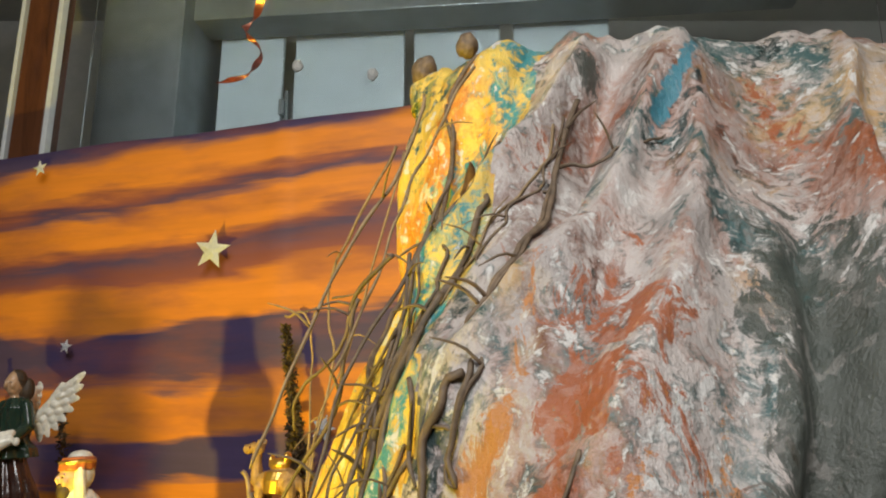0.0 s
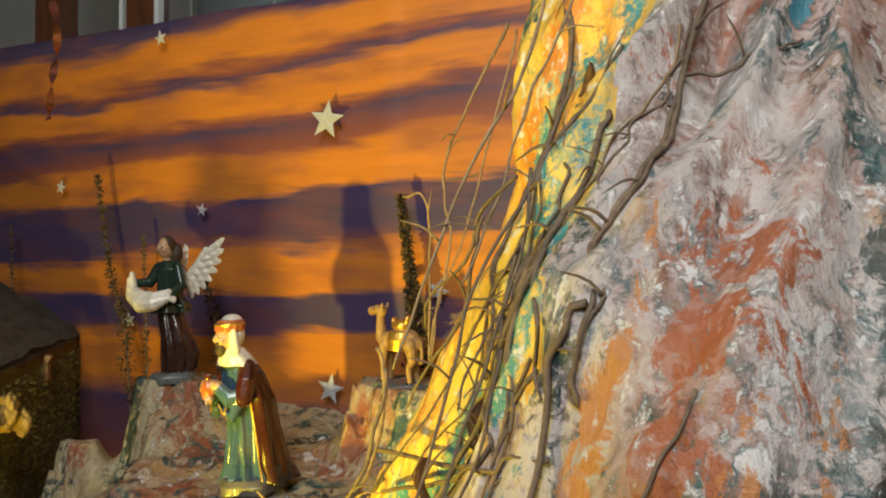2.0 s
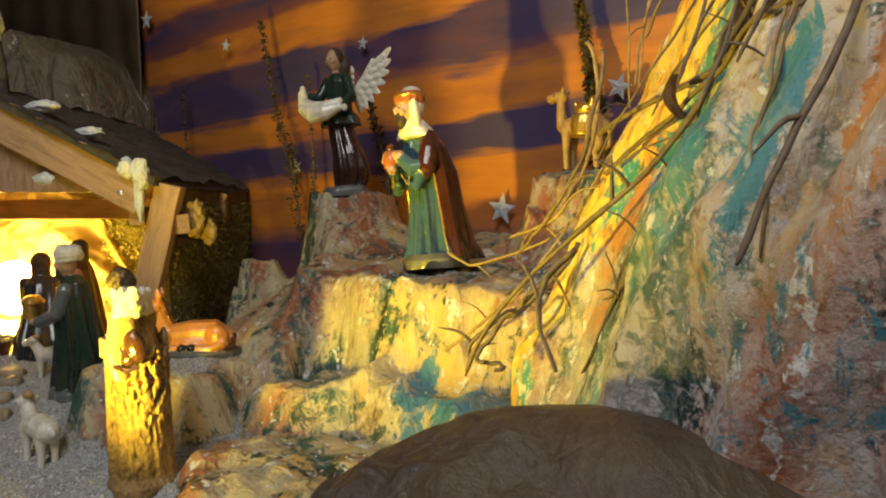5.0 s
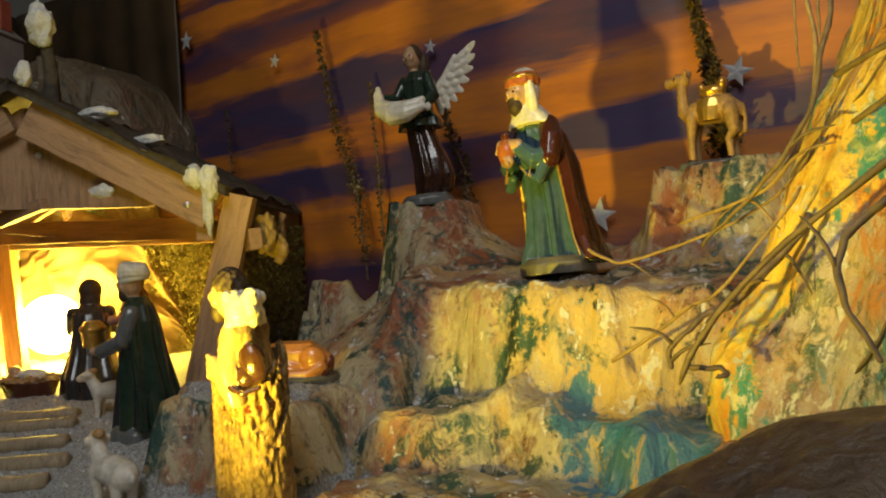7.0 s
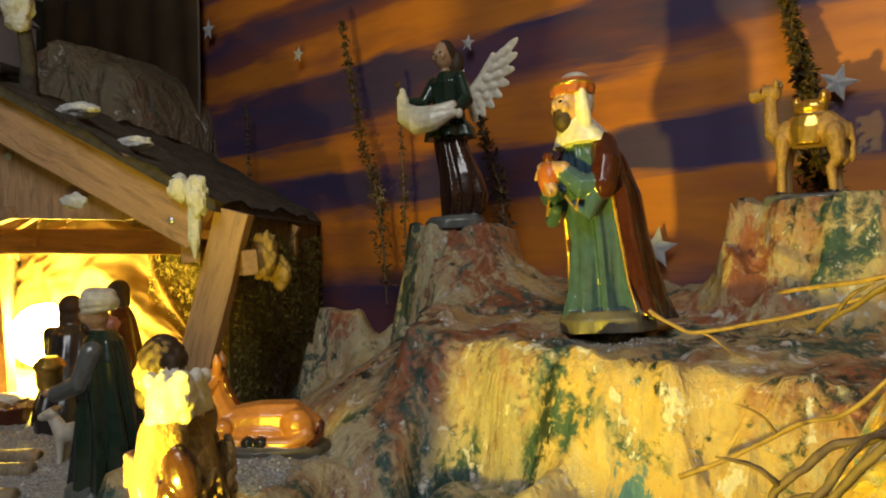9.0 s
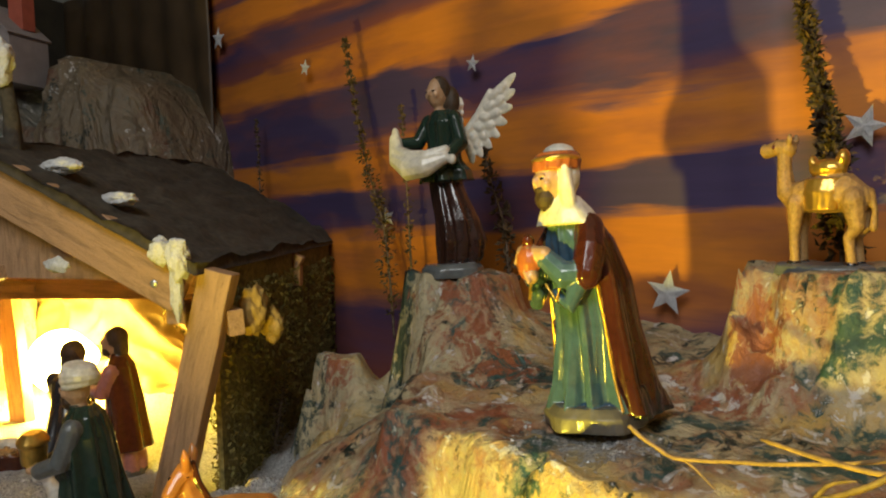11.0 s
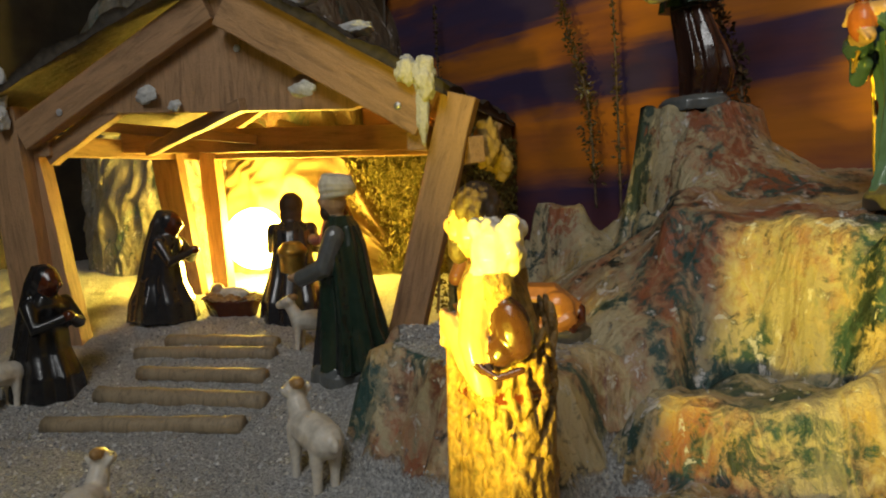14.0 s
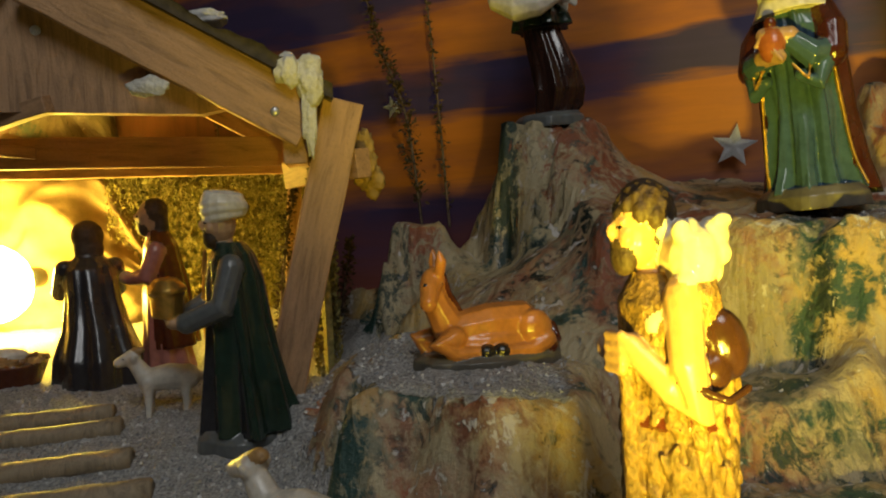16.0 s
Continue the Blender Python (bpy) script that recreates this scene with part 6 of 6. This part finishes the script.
for p, rz, s in (((-0.004, 0.478, 1.382), 20, 1.0), ((-0.045, 0.45, 1.245), 70, 1.2), ((0.02, 0.52, 1.49), -30, 0.9), ((-0.09, 0.46, 1.20), 120, 1.0)):
    bm = bmesh.new()
    rows = []
    for i in range(9):
        u = i / 8
        w = 0.010 * math.sin(math.pi * u ** 0.8) + 0.0004
        rows.append([bm.verts.new((sx * w * math.cos(1.1 * abs(sx)), 0.006 * abs(sx) + 0.006 * math.sin(u * 3), -0.030 * u)) for sx in (-1, -0.5, 0, 0.5, 1)])
    for a, b2 in zip(rows, rows[1:]):
        for i in range(4):
            bm.faces.new((a[i], a[i + 1], b2[i + 1], b2[i]))
    bmesh.ops.solidify(bm, geom=bm.faces[:], thickness=0.0008)
    ob = part("dry_leaf", bm, M_LEAF)
    ob.matrix_world = pose(*p, 0, 20, rz) @ Matrix.Scale(s, 4)
    tagged(ob, "curled brown dead leaf caught on the vine", "leaf", "dead leaves on the vine")
for p, s in (((-0.018, 0.640, 1.625), 0.013), ((0.022, 0.60, 1.632), 0.010)):
    lump("seed_pod", p, (s, s, s * 1.3), M_VINE, p[0] * 90, "round dry brown seed pod on top of the rock", "seed pod", 0.2, 2.5)

# ---- window behind the backdrop ----
W = pose(-0.2, 1.46, 0, 0, 0, -6)
window = new("window_1")
window.matrix_world = W
tagged(window, "glazed window with a brown wooden frame and white seal", "window", kind="structure")
M_SEAL = plain("white_seal", (0.72, 0.74, 0.74), 0.5, vary=0.08)
M_PANEL = plain("pale_panel", (0.44, 0.52, 0.56), 0.5, vary=0.06, scale=14)
M_GREY = plain("grey_metal", (0.16, 0.18, 0.19), 0.4, 0.3, vary=0.2, scale=20)
glass, nt, b = material("window_glass", 0.03)
b.inputs["Base Color"].default_value = (0.9, 0.95, 0.95, 1)
b.inputs["Transmission Weight"].default_value = 1.0
b.inputs["IOR"].default_value = 1.45


def win(name, size, at, mat, label="", bevel=0.003):
    bm = bmesh.new()
    box(bm, size, pose(*at), bevel)
    return part(name, bm, mat, window, label, smooth=False)


win("window_frame", (0.075, 0.06, 1.5), (-0.745, 0, 1.95), M_BROWNWOOD, "brown varnished wooden frame")
win("window_frame", (1.9, 0.06, 0.09), (0.3, 0, 1.55), M_BROWNWOOD, "brown varnished wooden frame")
win("window_frame", (1.9, 0.06, 0.09), (0.3, 0, 2.65), M_BROWNWOOD, "brown varnished wooden frame")
win("window_frame", (0.075, 0.06, 1.2), (-1.02, 0.02, 1.95), M_BROWNWOOD, "brown varnished wooden frame")
win("seal", (0.012, 0.02, 1.02), (-0.700, -0.022, 2.10), M_SEAL, "white rubber seal", 0.001)
win("seal", (0.010, 0.02, 1.02), (-0.795, -0.022, 2.10), M_SEAL, "white rubber seal", 0.001)
win("pane", (1.75, 0.004, 1.02), (0.245, 0.0, 2.10), glass, "reflecting clear glass", 0.0).visible_shadow = False
# the room behind the glass; its pale panels stand in for a reflection
N = W @ pose(0, 0, 0)
for name, size, at, mat, label, cat in (
    ("pale_shutter", (0.20, 0.02, 2.5), (-0.44, 0.50, 1.25), M_PANEL, "pale blue grey panel standing in for a reflection in the glass", "shutter"),
    ("pale_shutter", (0.34, 0.02, 2.5), (-0.14, 0.52, 1.25), M_PANEL, "pale blue grey panel standing in for a reflection in the glass", "shutter"),
    ("pale_shutter", (0.26, 0.02, 2.5), (0.19, 0.52, 1.25), M_PANEL, "pale blue grey panel standing in for a reflection in the glass", "shutter"),
    ("pale_shutter", (0.28, 0.02, 2.5), (0.50, 0.52, 1.25), M_PANEL, "pale blue grey panel standing in for a reflection in the glass", "shutter"),
    ("grey_cabinet", (0.24, 0.30, 2.5), (-0.69, 0.45, 1.25), M_GREY, "dark grey metal cabinet behind the glass", "cabinet"),
    ("grey_girder", (1.9, 0.12, 0.16), (0.20, 0.42, 2.50), M_GREY, "dark grey girder over the pale panels", "girder"),
):
    bm = bmesh.new()
    box(bm, size, N @ pose(*at), 0.004)
    tagged(part(name, bm, mat, smooth=False), label, cat)
bm = bmesh.new()
for k in range(4):
    q = W @ pose(-0.335, 0.49, 1.80 + 0.13 * k)
    box(bm, (0.016, 0.03, 0.05), q, 0.002)
box(bm, (0.010, 0.012, 1.3), W @ pose(-0.325, 0.50, 1.6), 0.001)
tagged(part("panel_hinge", bm, M_GREY, smooth=False), "dark metal hinge strip between the pale panels", "hinge")
for at, size, mat, lab in (((-0.36, 0.10, 1.80), (0.20, 0.02, 0.07), plain("red_frame_paint", (0.20, 0.02, 0.03), 0.4), "small red picture frame leaning behind the backdrop"), ((-0.13, 0.12, 1.815), (0.19, 0.02, 0.06), M_GREY, "small grey picture frame leaning behind the backdrop")):
    bm = bmesh.new()
    w, t, h = size
    for dx, dz, sx, sz in ((0, h / 2, w, 0.012), (0, -h / 2, w, 0.012), (-w / 2, 0, 0.012, h), (w / 2, 0, 0.012, h)):
        box(bm, (sx, t, sz), W @ pose(at[0] + dx, at[1], at[2] + dz), 0.001)
    tagged(part("picture_frame", bm, mat, smooth=False), lab, "picture frame", "frames behind the backdrop")
bm = bmesh.new()
box(bm, (1.9, 0.22, 0.03), W @ pose(0.2, 0.12, 1.735), 0.003)
tagged(part("window_sill", bm, M_BROWNWOOD, smooth=False), "brown wooden sill behind the backdrop", "sill", kind="structure")
for x, z in ((0.05, 2.02), (-0.12, 2.05), (0.30, 2.055)):
    lump("paper_ball", tuple(W @ Vector((x, -0.03, z))), (0.012, 0.008, 0.014), M_WOOL, x * 9, "small white paper ball hung at the window", "ornament", 0.2, 3.0, "ornaments at the window")

# ---- copper garland ----
M_COPPER = plain("copper_foil", (0.75, 0.36, 0.30), 0.25, 0.9, vary=0.3, scale=200)
for pts in ([(-0.262, 0.95, 1.98), (-0.275, 0.95, 1.885), (-0.292, 0.95, 1.852), (-0.268, 0.95, 1.815), (-0.285, 0.95, 1.78), (-0.325, 0.95, 1.768)], [(-0.74, 0.95, 1.80), (-0.752, 0.95, 1.73), (-0.74, 0.95, 1.66), (-0.748, 0.95, 1.59), (-0.755, 0.95, 1.53)]):
    bm = bmesh.new()
    path = smooth_path(pts, 60)
    prev = None
    for i, p in enumerate(path):
        a = i * 0.32
        w = Vector((math.cos(a), math.sin(a), 0.2)) * 0.006
        cur = (bm.verts.new(p - w), bm.verts.new(p + w))
        if prev:
            bm.faces.new((prev[0], prev[1], cur[1], cur[0]))
        prev = cur
    bmesh.ops.solidify(bm, geom=bm.faces[:], thickness=0.0006)
    tagged(part("foil_garland", bm, M_COPPER), "twisted copper foil garland hanging before the backdrop", "garland", "foil garlands")
